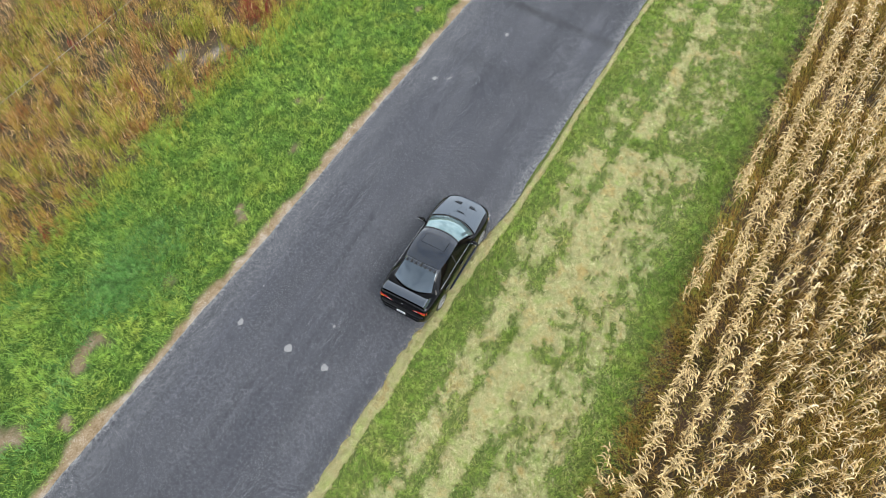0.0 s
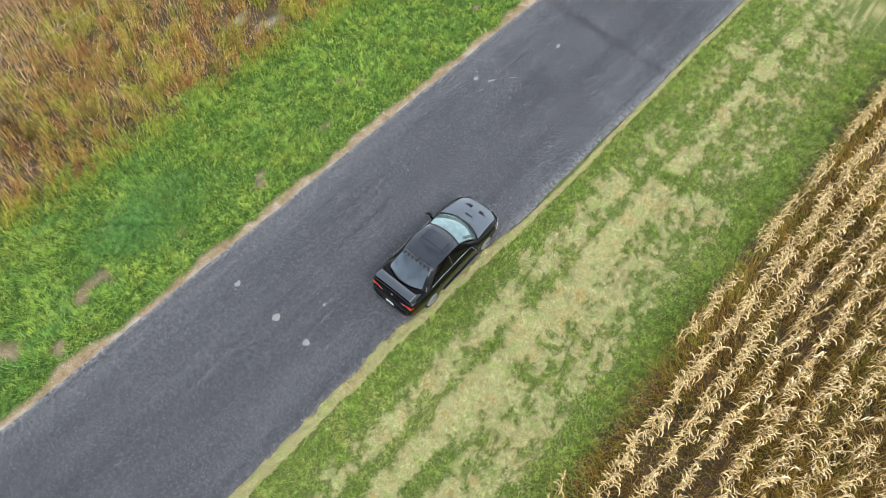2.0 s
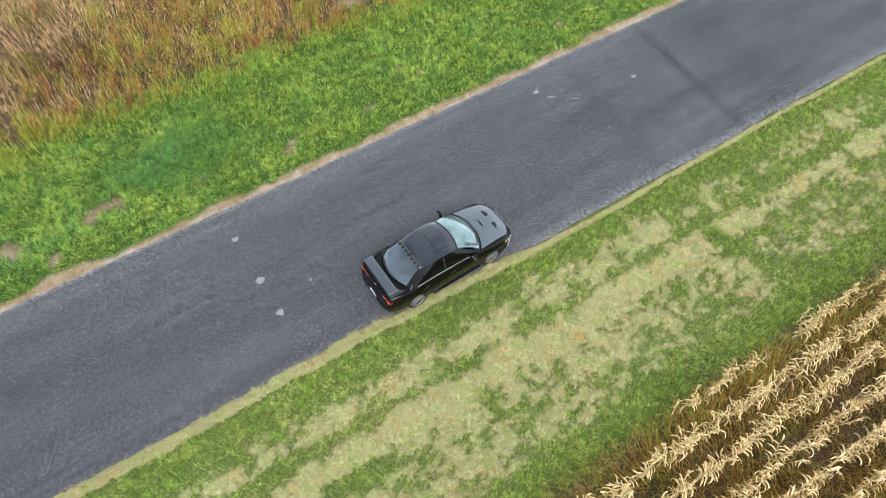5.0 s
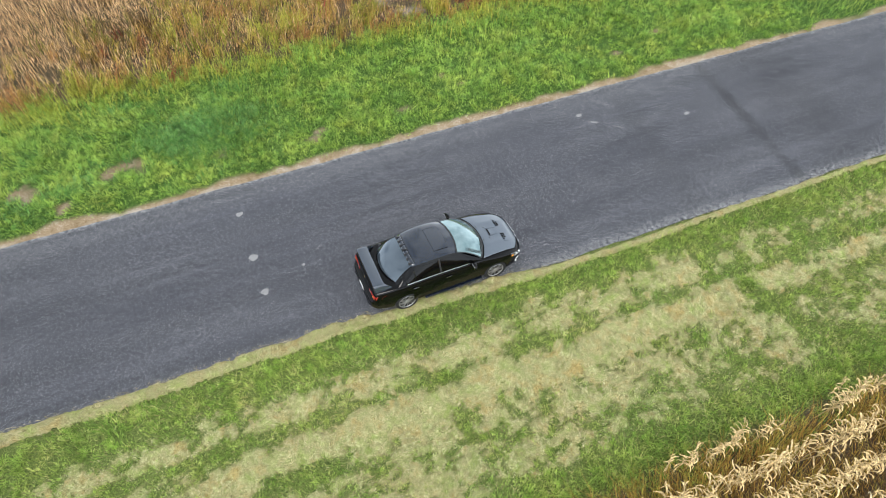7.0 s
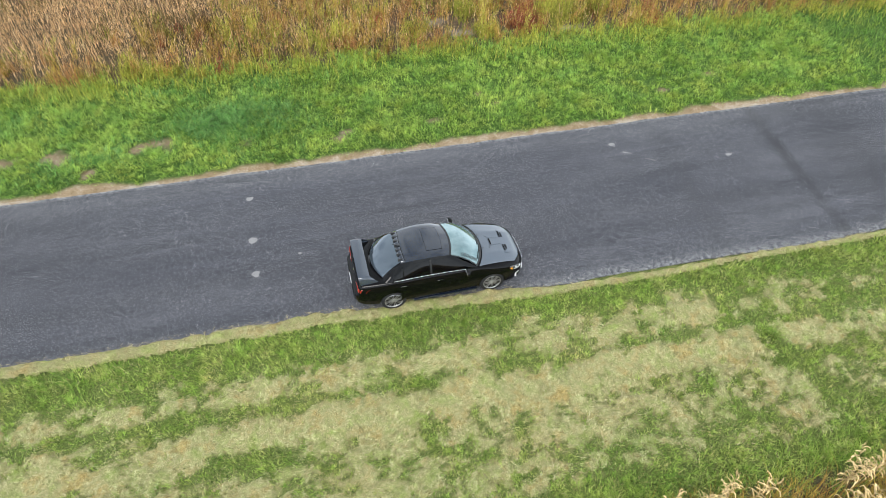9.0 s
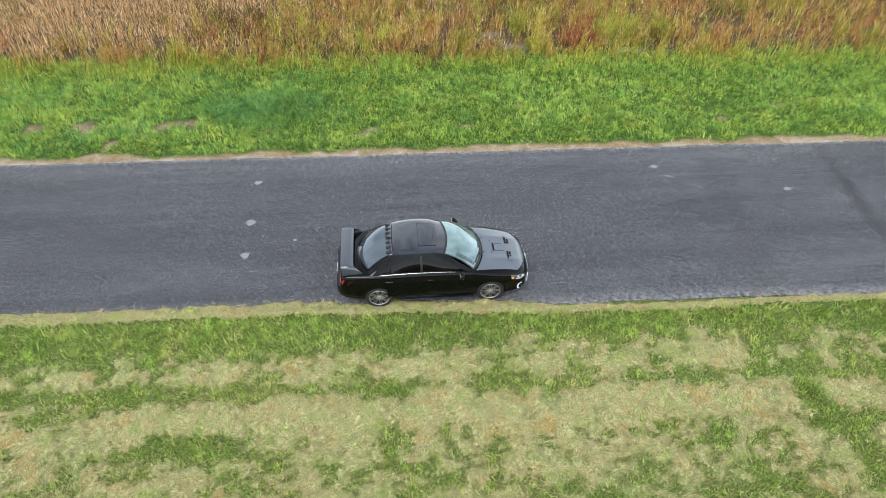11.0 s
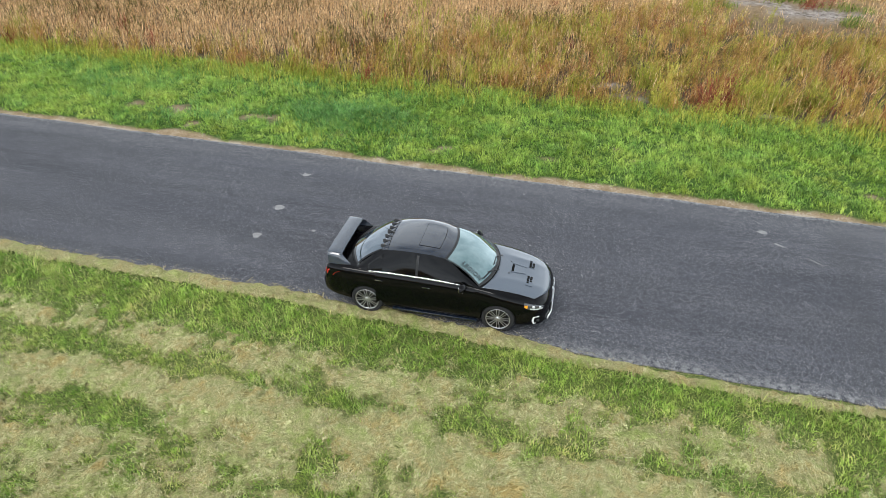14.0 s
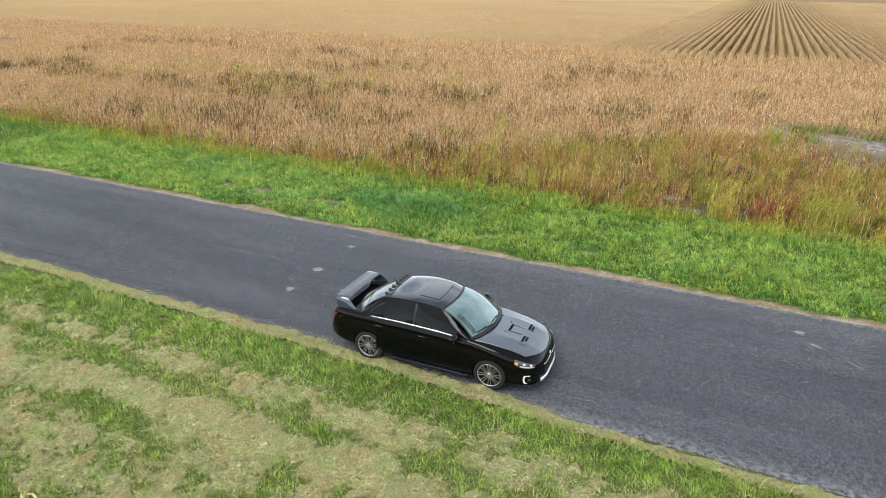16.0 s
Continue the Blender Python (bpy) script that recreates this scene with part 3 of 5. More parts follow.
# single blades that come up through the clippings
x, y = scatter(44000, (-13, 21), (-7.0, -1.2), lambda x, y: 0.40 + 0.5 * (np.abs(straw_field(x, y)) < 0.03))
strands("mown_grass", x, y, rnd(0.07, 0.16, len(x)), rnd(0.008, 0.016, len(x)), rnd(0, 6.3, len(x)), rnd(0.3, 0.95, len(x)), GRASS_NEAR, label="green blades standing through the clippings", plant=np.random.random(len(x)))

# clippings: strands lying flat in mats
def lying(name, x, y, length, width, mat, lift, label, turn=None):
    n = len(x)
    h = (value_noise(x, y, 0.9, 95, 2) * 9 if turn is None else turn + np.random.normal(0, 0.35, n)) + rnd(-0.5, 0.5, n)
    z = ground_z(x, y) + lift
    d = np.stack([np.cos(h), np.sin(h), rnd(-0.12, 0.12, n)], 1) * (length / 2)[:, None]
    s = np.stack([-np.sin(h), np.cos(h), rnd(-0.5, 0.5, n)], 1) * (width / 2)[:, None]
    bend = np.stack([-np.sin(h), np.cos(h), np.zeros(n)], 1) * (length * rnd(-0.25, 0.25, n))[:, None]
    c = np.stack([x, y, z], 1)
    rise = np.stack([np.zeros(n), np.zeros(n), rnd(0.0, 0.035, n)], 1)
    verts = np.stack([c - d, c + bend + s + rise, c + d, c + bend - s + rise], 1).reshape(-1, 3)
    o = np.arange(n) * 4
    loops = np.stack([o, o + 1, o + 2, o + 3], 1).ravel()
    starts = np.arange(n) * 4
    return raw_mesh(name, verts, loops, starts, mat, label, "clippings")


def matted(name, xr, vr, cell, field, thick, mat, label):
    """A ragged, lumpy sheet of clippings wherever the field is above zero."""
    xs, vs_ = np.arange(*xr, cell), np.arange(*vr, cell)
    X, V = np.meshgrid(xs, vs_, indexing="ij")
    X, V = (X + rnd(-0.35, 0.35, X.shape) * cell).ravel(), (V + rnd(-0.35, 0.35, V.shape) * cell).ravel()
    Y = V - SKEW * X
    c = field(X, Y)
    z = ground_z(X, Y) - 0.01 + thick * np.clip(0.3 + c * 6, 0, 1) * (0.2 + 1.2 * value_noise(X, Y, 4.5, 141, 3)) + rnd(0, 0.022, len(X))
    q = grid_faces(len(xs), len(vs_))
    q = q[c[q].mean(1) > 0]
    used, inv = np.unique(q.ravel(), return_inverse=True)
    return raw_mesh(name, np.stack([X, Y, z], 1)[used], inv.ravel(), np.arange(len(q)) * 4, mat, label, "clippings")


matted("clipping_mat", (-13, 21), (-7.2, -1.3), 0.045, straw_field, 0.10, CLIPPING_MAT, "pale dry mown grass clippings matted in swaths")
def berm_field(x, y):
    v, wide = across(x, y), np.interp(x, [-20, 1.5, 4, 26], [0.19, 0.20, 0.10, 0.09])
    mid = near_edge(x) - np.interp(x, [-20, 1.5, 4, 26], [0.04, 0.05, 0.14, 0.14]) + 0.16 * (value_noise(x, x * 0, 1.1, 131, 3) - 0.5)
    return 0.16 * (1 - ((v - mid) / wide) ** 2) + 0.22 * (value_noise(x, y, 3.5, 133, 3) - 0.5)
matted("dead_grass_berm", (-22, 27), (-1.7, -0.45), 0.04, berm_field, 0.13, BERM_MAT, "matted dead grass overhanging the road edge")

# wisps: strands combed together, thickest at the fringes of the mats
cx_, cy_ = scatter(30000, (-13, 21), (-7.4, -1.25), lambda x, y: straw_cover(x, y) * (0.35 + 0.65 * (straw_field(x, y) < 0.07)))
PER = 12
turn_ = np.repeat(rnd(0, 6.3, len(cx_)), PER)
x = np.repeat(cx_, PER) + np.random.normal(0, 0.07, len(cx_) * PER)
y = np.repeat(cy_, PER) + np.random.normal(0, 0.07, len(cx_) * PER)
lying("grass_clippings", x, y, rnd(0.05, 0.19, len(x)), rnd(0.003, 0.008, len(x)), STRAW, np.repeat(rnd(0.03, 0.10, len(cx_)), PER) + rnd(-0.02, 0.02, len(x)), "loose pale wisps on the mown clippings", turn_)
x, y = scatter(60000, (-13, 21), (-6.8, -1.1), lambda x, y: np.clip(np.clip(value_noise(x, y, 1.7, 97, 3) * 3 - 1.4, 0, 1) * 0.7 + 0.45 * np.exp(-((across(x, y) + 5.0) / 0.9) ** 2) * value_noise(x, y, 0.9, 98, 3), 0, 1))
lying("grass_clippings", x, y, rnd(0.05, 0.16, len(x)), rnd(0.004, 0.010, len(x)), STRAW_BROWN, rnd(0.03, 0.09, len(x)), "brown dead grass lying in the mown verge")
x, y = scatter(26000, (-22, 27), (-1.45, -0.60), lambda x, y: np.clip(0.5 + 4 * berm_field(x, y), 0, 1))
lying("grass_clippings", x, y, rnd(0.06, 0.17, len(x)), rnd(0.004, 0.009, len(x)), STRAW_BROWN, 0.05 + rnd(0.0, 0.07, len(x)), "loose strands on the dead grass at the road edge")

# weeds along the field edge: tufts of leaning stems with feathery tops
def weed_keep(x, y):
    v = across(x, y)
    depth = np.interp(x, [-60, -14, -6, 2, 8, 30], [1.4, 2.2, 6.5, 9.5, 12, 12]) * (0.3 + 1.5 * value_noise(x, y, 0.3, 101))
    return np.clip((FIELD_EDGE + depth - v) * 0.5, 0, 1) * step(v, 11.2, 12.0) * np.clip(1 - 1.6 * mud_cover(x, y), 0, 1) * (1 - 0.97 * low_ground(x, y))


def tufts(name, cx, cy, per, height, spread_, lean_to, mat, label, width=(0.009, 0.022)):
    k = len(cx)
    x = np.repeat(cx, per) + np.random.normal(0, spread_, k * per)
    y = np.repeat(cy, per) + np.random.normal(0, spread_, k * per)
    tall = np.repeat(rnd(0.65, 1.2, k), per) * height * rnd(0.5, 1.15, k * per)
    h = np.repeat(lean_to + np.random.normal(0, 1.5, k), per) + np.random.normal(0, 0.42, k * per)
    hue_ = np.repeat(np.random.random(k), per)
    lean = np.repeat(rnd(0.25, 0.95, k), per) * rnd(0.4, 1.15, k * per)
    lean = np.clip(lean, 0, 0.95)
    # feathery heads along the upper half of each stem
    f = rnd(0.45, 0.95, len(x))
    fx_, fy_ = x + np.cos(h) * tall * lean * f ** 1.6, y + np.sin(h) * tall * lean * f ** 1.6
    fz = ground_z(x, y) + tall * np.sqrt(1 - lean ** 2) * f
    strands(name, fx_, fy_, tall * rnd(0.12, 0.32, len(x)), rnd(*width, len(x)) * 1.2, h + np.random.normal(0, 0.9, len(x)), rnd(0.2, 0.95, len(x)), mat, z0=fz, label=label + ", feathery heads", category="weeds", segs=1, plant=hue_)
    return strands(name, x, y, tall, rnd(*width, k * per) * 0.7, h, lean, mat, droop=0.14, label=label, category="weeds", plant=hue_)


cx, cy = scatter(4600, (-32, 26), (11.3, 28), weed_keep)
tufts("dry_weeds", cx, cy, 24, 0.85, 0.095, 0.5, WEED, "tall dry golden-brown weeds leaning at the field edge", (0.011, 0.026))
cx, cy = scatter(3400, (-34, 28), (11.3, 28), lambda x, y: weed_keep(x, y) * np.clip(value_noise(x, y, 0.5, 103) * 3.6 - 1.35, 0, 1))
tufts("yellow_weeds", cx, cy, 22, 0.95, 0.085, 0.6, WEED_GREEN, "yellow-green grassy weeds among the dry stems", (0.011, 0.024))
cx, cy = scatter(800, (-40, 34), (11.5, 34), lambda x, y: np.clip(value_noise(x, y, 0.4, 105) * 4 - 2.2, 0, 1) * (1 - low_ground(x, y)))
tufts("red_weeds", cx, cy, 26, 0.75, 0.10, 0.4, WEED_RED, "dark red-brown pigweed tufts in the field", (0.016, 0.036))
cx = np.concatenate([np.random.normal(6.95, 0.28, 16), np.random.normal(7.5, 0.4, 5), np.random.normal(11.9, 0.9, 6)])
cy = np.concatenate([np.random.normal(12.55, 0.25, 16), np.random.normal(13.6, 0.4, 5), np.random.normal(12.8, 0.6, 6)])
tufts("red_weeds", cx, cy, 40, 0.8, 0.2, 1.2, WEED_RED, "dark crimson bushy weed at the field edge")
for gx_, gy_, gr, gh in ((8.1, 12.9, 0.35, 0.95), (9.9, 12.9, 0.45, 1.0), (5.2, 12.3, 0.3, 0.6), (9.1, 12.5, 0.3, 0.45), (2.2, 13.0, 0.35, 0.9), (4.7, 14.0, 0.4, 0.9), (-1.1, 12.9, 0.5, 0.9), (-8.3, 12.2, 0.4, 0.75)):
    tufts("yellow_weeds", np.random.normal(gx_, gr, 12), np.random.normal(gy_, gr * 0.6, 12), 30, gh, 0.13, 0.7, WEED_GREEN, "bushy yellow-green weeds at the field edge", (0.014, 0.030))
# yellow-green fringe between verge and weeds
x, y = scatter(44000, (-34, 30), (10.0, 12.8), lambda x, y: np.clip(value_noise(x, y, 0.8, 107, 3) * 2.2 - 0.5, 0, 1) * np.exp(-((across(x, y) - 11.5) / 0.75) ** 2))
strands("fringe_grass", x, y, rnd(0.25, 0.6, len(x)), rnd(0.010, 0.022, len(x)), rnd(0, 6.3, len(x)), rnd(0.2, 0.7, len(x)), FRINGE, label="yellow-green seeding grass between verge and field")

# ripe soybeans
def soy_keep(x, y):
    return np.clip(1.05 - weed_keep(x, y) * (0.66 + 0.24 * step(x, 0, 7)), 0, 1) * (1 - 0.98 * low_ground(x, y)) * np.clip(1 - 1.8 * mud_cover(x, y), 0, 1) * step(across(x, y), 11.5, 12.6)
def soy_mass(n, xr, vr, keep, long, wide, segs, label):
    """Stems, side branches and pods as short strands at all heights of the canopy."""
    x, y = scatter(n, xr, vr, keep)
    y = y + (np.round(y / 0.76) * 0.76 - y) * 0.35
    k = len(x)
    lift = rnd(0.0, 0.62, k) * rnd(0.6, 1.0, k)
    strands("soybean_plants", x, y, rnd(*long, k), rnd(*wide, k), rnd(0, 6.3, k), rnd(0.05, 0.8, k), SOY, z0=ground_z(x, y) + lift, label=label, category="crop", segs=segs)
soy_mass(165000, (-48, 30), (11.6, 26.5), soy_keep, (0.16, 0.42), (0.012, 0.030), 1, "ripe tan soybean plants ready for harvest")
soy_mass(120000, (-72, 40), (26, 44), lambda x, y: np.clip(1 - 1.8 * mud_cover(x, y), 0, 1) * (1 - 0.98 * low_ground(x, y)), (0.20, 0.44), (0.020, 0.045), 1, "ripe tan soybean plants farther out")
soy_mass(120000, (-110, 52), (42, 69), None, (0.25, 0.48), (0.032, 0.07), 1, "ripe tan soybean plants near the far rows")
x, y = scatter(26000, (-45, 36), (11.8, 26), soy_keep)
strands("soybean_stems", x, y, rnd(0.5, 0.9, len(x)), rnd(0.010, 0.022, len(x)), rnd(0, 6.3, len(x)), rnd(0.02, 0.35, len(x)), SOY, label="bare soybean stems standing above the canopy", category="crop")
# darker weeds scattered through the beans
cx, cy = scatter(3600, (-60, 34), (12.2, 50), lambda x, y: np.clip(value_noise(x * 0.6, y, 0.24, 115, 3) * 7 - 3.9 + 1.1 * step(-x, 6, 14) * (1 - step(across(x, y), 26, 34)) * step(across(x, y), 13.5, 16), 0, 1) * (0.25 + 0.75 * step(-x, -14, 8)) * (1 - low_ground(x, y)))
tufts("field_weeds", cx, cy, 20, 0.98, 0.22, 0.6, WEED_DARK, "dark brown-green weeds scattered through the beans", (0.022, 0.055))
cx, cy = scatter(1100, (-44, 34), (15, 36), lambda x, y: np.clip(value_noise(x, y, 0.2, 125, 3) * 6 - 3.3, 0, 1) * (1 - low_ground(x, y)))
tufts("leafy_weeds", cx, cy, 22, 0.9, 0.24, 0.6, WEED_GREEN, "olive-yellow weeds in patches among the beans", (0.022, 0.05))
for gx_, gy_, gr in ((8.9, 28.9, 0.4), (10.6, 29.3, 0.7), (12.6, 28.4, 0.6), (15.2, 27.2, 0.8), (9.0, 26.4, 0.35), (14.6, 24.4, 0.5)):
    tufts("leafy_weeds", np.random.normal(gx_, gr, 10), np.random.normal(gy_, gr * 0.4, 10), 22, 0.5, 0.2, 0.5, LEAFY, "low green leafy weeds round the bare mud", (0.02, 0.045))
tufts("red_weeds", np.random.normal(13.6, 0.35, 8), np.random.normal(27.6, 0.25, 8), 30, 0.7, 0.18, 0.5, WEED_RED, "dark red weed beside the bare mud")

# far rows running away from the road: ridges of crop with weedy gaps, closed up to the left
ROW, SHEAR = 0.97, 0.043
FIRST_ROW, ROW_COUNT = -9.0, 60
ys = np.concatenate([np.linspace(60, 130, 36), np.linspace(134, 330, 26)])
row_f = grid_faces(len(ys), 8)
col_i = np.tile(np.arange(7), len(ys) - 1)
open_slots = np.where((col_i == 0) | (col_i == 6), 1, 0)
def gap_width(r0):
    """Share of the row's width that lies open."""
    return 0.05 + 0.35 * float(step(np.array(r0), -6.0, 3.0)) * (1 - 0.5 * float(step(np.array(r0), 17.0, 30.0)))
for i in range(ROW_COUNT):
    r0 = FIRST_ROW + ROW * i
    e = 0.5 - gap_width(r0) / 2
    low = -0.05 + 0.5 * (1 - min(1.0, gap_width(r0) / 0.3))
    prof = [(-0.5, low), (-e, low + 0.03), (-e + 0.04, 0.52), (-0.10, 0.72), (0.10, 0.72), (e - 0.04, 0.52), (e, low + 0.03), (0.5, low)]
    wob, lag = value_noise(ys, ys * 0 + r0, 0.08, 111, 2) - 0.5, random.random()
    P = np.array([[[r0 + p * ROW + SHEAR * (yy - 60) + w * 0.10 + (random.random() - 0.5) * 0.07 * (abs(p) < 0.45), yy, h * (1 + 0.25 * (random.random() - 0.5)) * min(1.0, 0.15 + 0.16 * max(0.0, yy - 60 - 3 * lag)) - 0.1] for p, h in prof] for yy, w in zip(ys, wob)])
    ob = mesh_object("crop_ridge", P.reshape(-1, 3), row_f, [SOY_CANOPY, SOY_GAP], False, slots=open_slots * (gap_width(r0) > 0.16))
    tagged(ob, "long tan soybean ridge with a weedy gap beside it", "crop ridge", "far soybean rows")
# closed canopy on both sides of the open rows
LAST_ROW = FIRST_ROW + ROW * (ROW_COUNT - 1)
for x0, x1 in ((-260.0, FIRST_ROW - ROW / 2 + 0.45), (LAST_ROW + ROW / 2 - 0.45, 220.0)):
    xs, yy_ = np.linspace(x0, x1, 260), np.concatenate([np.linspace(66, 130, 70), np.linspace(133, 330, 40)])
    X, Y = np.meshgrid(xs, yy_, indexing="ij")
    Xs = (X + SHEAR * (Y - 60)).ravel()
    Z = 0.38 + 0.30 * rnd(0, 1, Xs.shape) - 0.5 * (Y.ravel() < 67)
    tagged(mesh_object("soybean_canopy", np.stack([Xs, Y.ravel(), Z], 1), grid_faces(len(xs), len(yy_)), SOY_CANOPY), "closed canopy of ripe tan soybeans far out", "crop", kind="stuff")
def row_place(x, y):
    r = (x - SHEAR * (y - 60) - FIRST_ROW) / ROW
    return np.abs(r - np.round(r)), (r > -0.5) & (r < ROW_COUNT - 0.5), r * ROW + FIRST_ROW
x, y = scatter(120000, (-110, 75), (62, 140))
off, inside, r0 = row_place(x, y)
open_ = 0.05 + 0.35 * step(r0, -6.0, 3.0) * (1 - 0.5 * step(r0, 17.0, 30.0))
on = ~inside | (off < 0.47 - open_ / 2)
x, y = x[on], y[on]
gap_x, gap_y = scatter(26000, (-4, 40), (61, 120))
off, inside, _ = row_place(gap_x, gap_y)
gap = inside & (off > 0.42)
gap_x, gap_y = gap_x[gap], gap_y[gap]
strands("row_weeds", gap_x, gap_y, rnd(0.15, 0.4, len(gap_x)), rnd(0.05, 0.12, len(gap_x)), rnd(0, 6.3, len(gap_x)), rnd(0.2, 0.7, len(gap_x)), LEAFY, label="low green weeds in the gaps between the far rows", category="weeds", segs=1)
strands("soybean_plants", x, y, rnd(0.72, 0.95, len(x)), rnd(0.05, 0.13, len(x)), rnd(0, 6.3, len(x)), rnd(0.02, 0.22, len(x)), SOY, label="tops of the far soybean rows", category="crop", segs=1)

# ---- the parked black saloon ----
def car_paint(name, colour, rough, coat, flake=0.0, spec=0.5):
    n = Nodes(name, rough, 0.0, spec)
    c = n.ramp(n.noise(180, 3, 0.6), [(0.3, tuple(v * (1 - flake) for v in colour) + (1,)), (0.7, tuple(v * (1 + flake) for v in colour) + (1,))])
    n.colour(c)
    n.b.inputs["Coat Weight"].default_value = coat
    n.b.inputs["Coat Roughness"].default_value = 0.03
    n.link(n.ramp(n.noise(3.0, 5, 0.65), [(0.3, (rough * 0.8,) * 3), (0.75, (min(1, rough * 1.35),) * 3)]), n.b.inputs["Roughness"])
    return n.m


BLACK_PAINT = car_paint("gloss_black_paint", (0.0022, 0.0022, 0.0026), 0.06, 0.0, 0.3, 0.22)
HOOD_PAINT = car_paint("satin_grey_hood", (0.076, 0.093, 0.117), 0.22, 0.5, 0.12)
# gloss black with the sky's blue sheen mixed into its base colour
SKY_TINT_BLACK = car_paint("gloss_black_sky_tint", (0.006, 0.010, 0.019), 0.03, 0.9, 0.2, 0.55)
# the black wing's sky reflection is put in as a raised grey-blue base
WING_SKY_TINT = car_paint("sky_tint_black_wing", (0.030, 0.039, 0.054), 0.16, 1.0, 0.15)
TINT = plain("tinted_glass", (0.002, 0.0022, 0.0026, 1), 0.02, 0, 0.22)
# dark rear glass, part of its blue sky reflection set in the colour
REAR_GLASS = plain("rear_glass_sky_tint", (0.075, 0.096, 0.118, 1), 0.05, 0.55, 0.8)
n = Nodes("reflective_windscreen", 0.05, 0.55, 0.8)
n.colour(n.ramp(n.noise(2.2, 4, 0.6), [(0.3, (0.11, 0.18, 0.19)), (0.7, (0.24, 0.32, 0.33))]))
SCREEN = n.m
CHROME = plain("bright_trim", (0.80, 0.80, 0.80, 1), 0.12, 1.0)
RIM_FACE = plain("machined_alloy", (0.44, 0.44, 0.45, 1), 0.32, 0.85, 0.5, 0.15, 60)
RIM_DARK = plain("dark_alloy", (0.02, 0.02, 0.02, 1), 0.4, 0.3)
RUBBER = plain("tyre_rubber", (0.016, 0.016, 0.017, 1), 0.8, 0, 0.3, 0.3, 40)
PLASTIC = plain("black_plastic", (0.010, 0.010, 0.011, 1), 0.5, 0, 0.4, 0.2, 60)
# near-black for seams and mesh, and for shade painted over openings
SHADE_AND_SEAM = plain("recess_shade_and_seam", (0.004, 0.004, 0.004, 1), 0.9, 0, 0.1)
RED_LAMP = plain("red_lamp", (0.36, 0.02, 0.013, 1), 0.12, 0, 0.6)
AMBER = plain("amber_lamp", (0.85, 0.33, 0.02, 1), 0.15, 0, 0.6)
CLEAR_LAMP = plain("clear_lamp", (0.62, 0.64, 0.66, 1), 0.08, 0.3, 0.8)
WHITE_TRIM = plain("white_trim", (0.86, 0.86, 0.86, 1), 0.3)
PLATE_WHITE = plain("plate_white", (0.80, 0.81, 0.82, 1), 0.4)
CALIPER = plain("dark_caliper", (0.05, 0.05, 0.052, 1), 0.5, 0.5)
DECAL = plain("dark_decal", (0.035, 0.05, 0.055, 1), 0.5)


def pchip(xs, ys):
    """A smooth curve through points, with no overshoot."""
    xs, ys = np.array(xs, float), np.array(ys, float)
    h, d = np.diff(xs), np.diff(ys) / np.diff(xs)
    m = np.zeros_like(xs)
    m[0], m[-1] = d[0], d[-1]
    for i in range(1, len(xs) - 1):
        if d[i - 1] * d[i] > 0:
            w1, w2 = 2 * h[i] + h[i - 1], h[i] + 2 * h[i - 1]
            m[i] = (w1 + w2) / (w1 / d[i - 1] + w2 / d[i])

    def f(x):
        x = np.clip(np.asarray(x, float), xs[0], xs[-1])
        k = np.clip(np.searchsorted(xs, x) - 1, 0, len(xs) - 2)
        t = (x - xs[k]) / h[k]
        return (1 + 2 * t) * (1 - t) ** 2 * ys[k] + t * (1 - t) ** 2 * h[k] * m[k] + t * t * (3 - 2 * t) * ys[k + 1] + t * t * (t - 1) * h[k] * m[k + 1]
    return f


half_w = pchip([-2.285, -2.26, -2.18, -2.0, -1.6, -1.3, -0.5, 0.5, 1.0, 1.3, 1.6, 1.85, 2.0, 2.1, 2.18, 2.24, 2.28], [0.60, 0.69, 0.775, 0.835, 0.872, 0.882, 0.868, 0.866, 0.870, 0.882, 0.868, 0.825, 0.772, 0.710, 0.615, 0.49, 0.34])
z_low = pchip([-2.285, -2.1, -1.7, -0.8, 0.9, 1.7, 2.15, 2.28], [0.42, 0.30, 0.24, 0.20, 0.20, 0.20, 0.19, 0.24])
z_side = pchip([-2.285, -2.26, -2.205, -2.165, -2.1, -1.7, -1.3, -0.3, 0.8, 1.1, 1.5, 1.9, 2.1, 2.2, 2.28], [0.60, 0.635, 0.66, 0.90, 0.975, 1.0, 1.005, 0.995, 0.955, 0.92, 0.85, 0.755, 0.69, 0.635, 0.56])
z_mid = pchip([-2.285, -2.26, -2.205, -2.165, -2.1, -1.75, -1.0, 0.9, 1.15, 1.45, 1.8, 2.05, 2.16, 2.24, 2.28], [0.62, 0.655, 0.68, 0.94, 1.035, 1.045, 1.0, 0.99, 0.985, 0.955, 0.900, 0.825, 0.755, 0.665, 0.58])


def section(x):
    """Half of the lower body's cross-section at x, from the sill up to the middle."""
    w, a, s, m = float(half_w(x)), float(z_low(x)), float(z_side(x)), float(z_mid(x))
    h = s - a
    return [(0.80 * w, a), (0.945 * w, a + 0.045 * h), (0.98 * w, a + 0.17 * h), (0.996 * w, a + 0.42 * h), (1.0 * w, a + 0.68 * h), (0.982 * w, a + 0.86 * h),
            (0.925 * w, s), (0.74 * w, s + 0.62 * (m - s)), (0.42 * w, s + 0.93 * (m - s)), (0.0, m)]


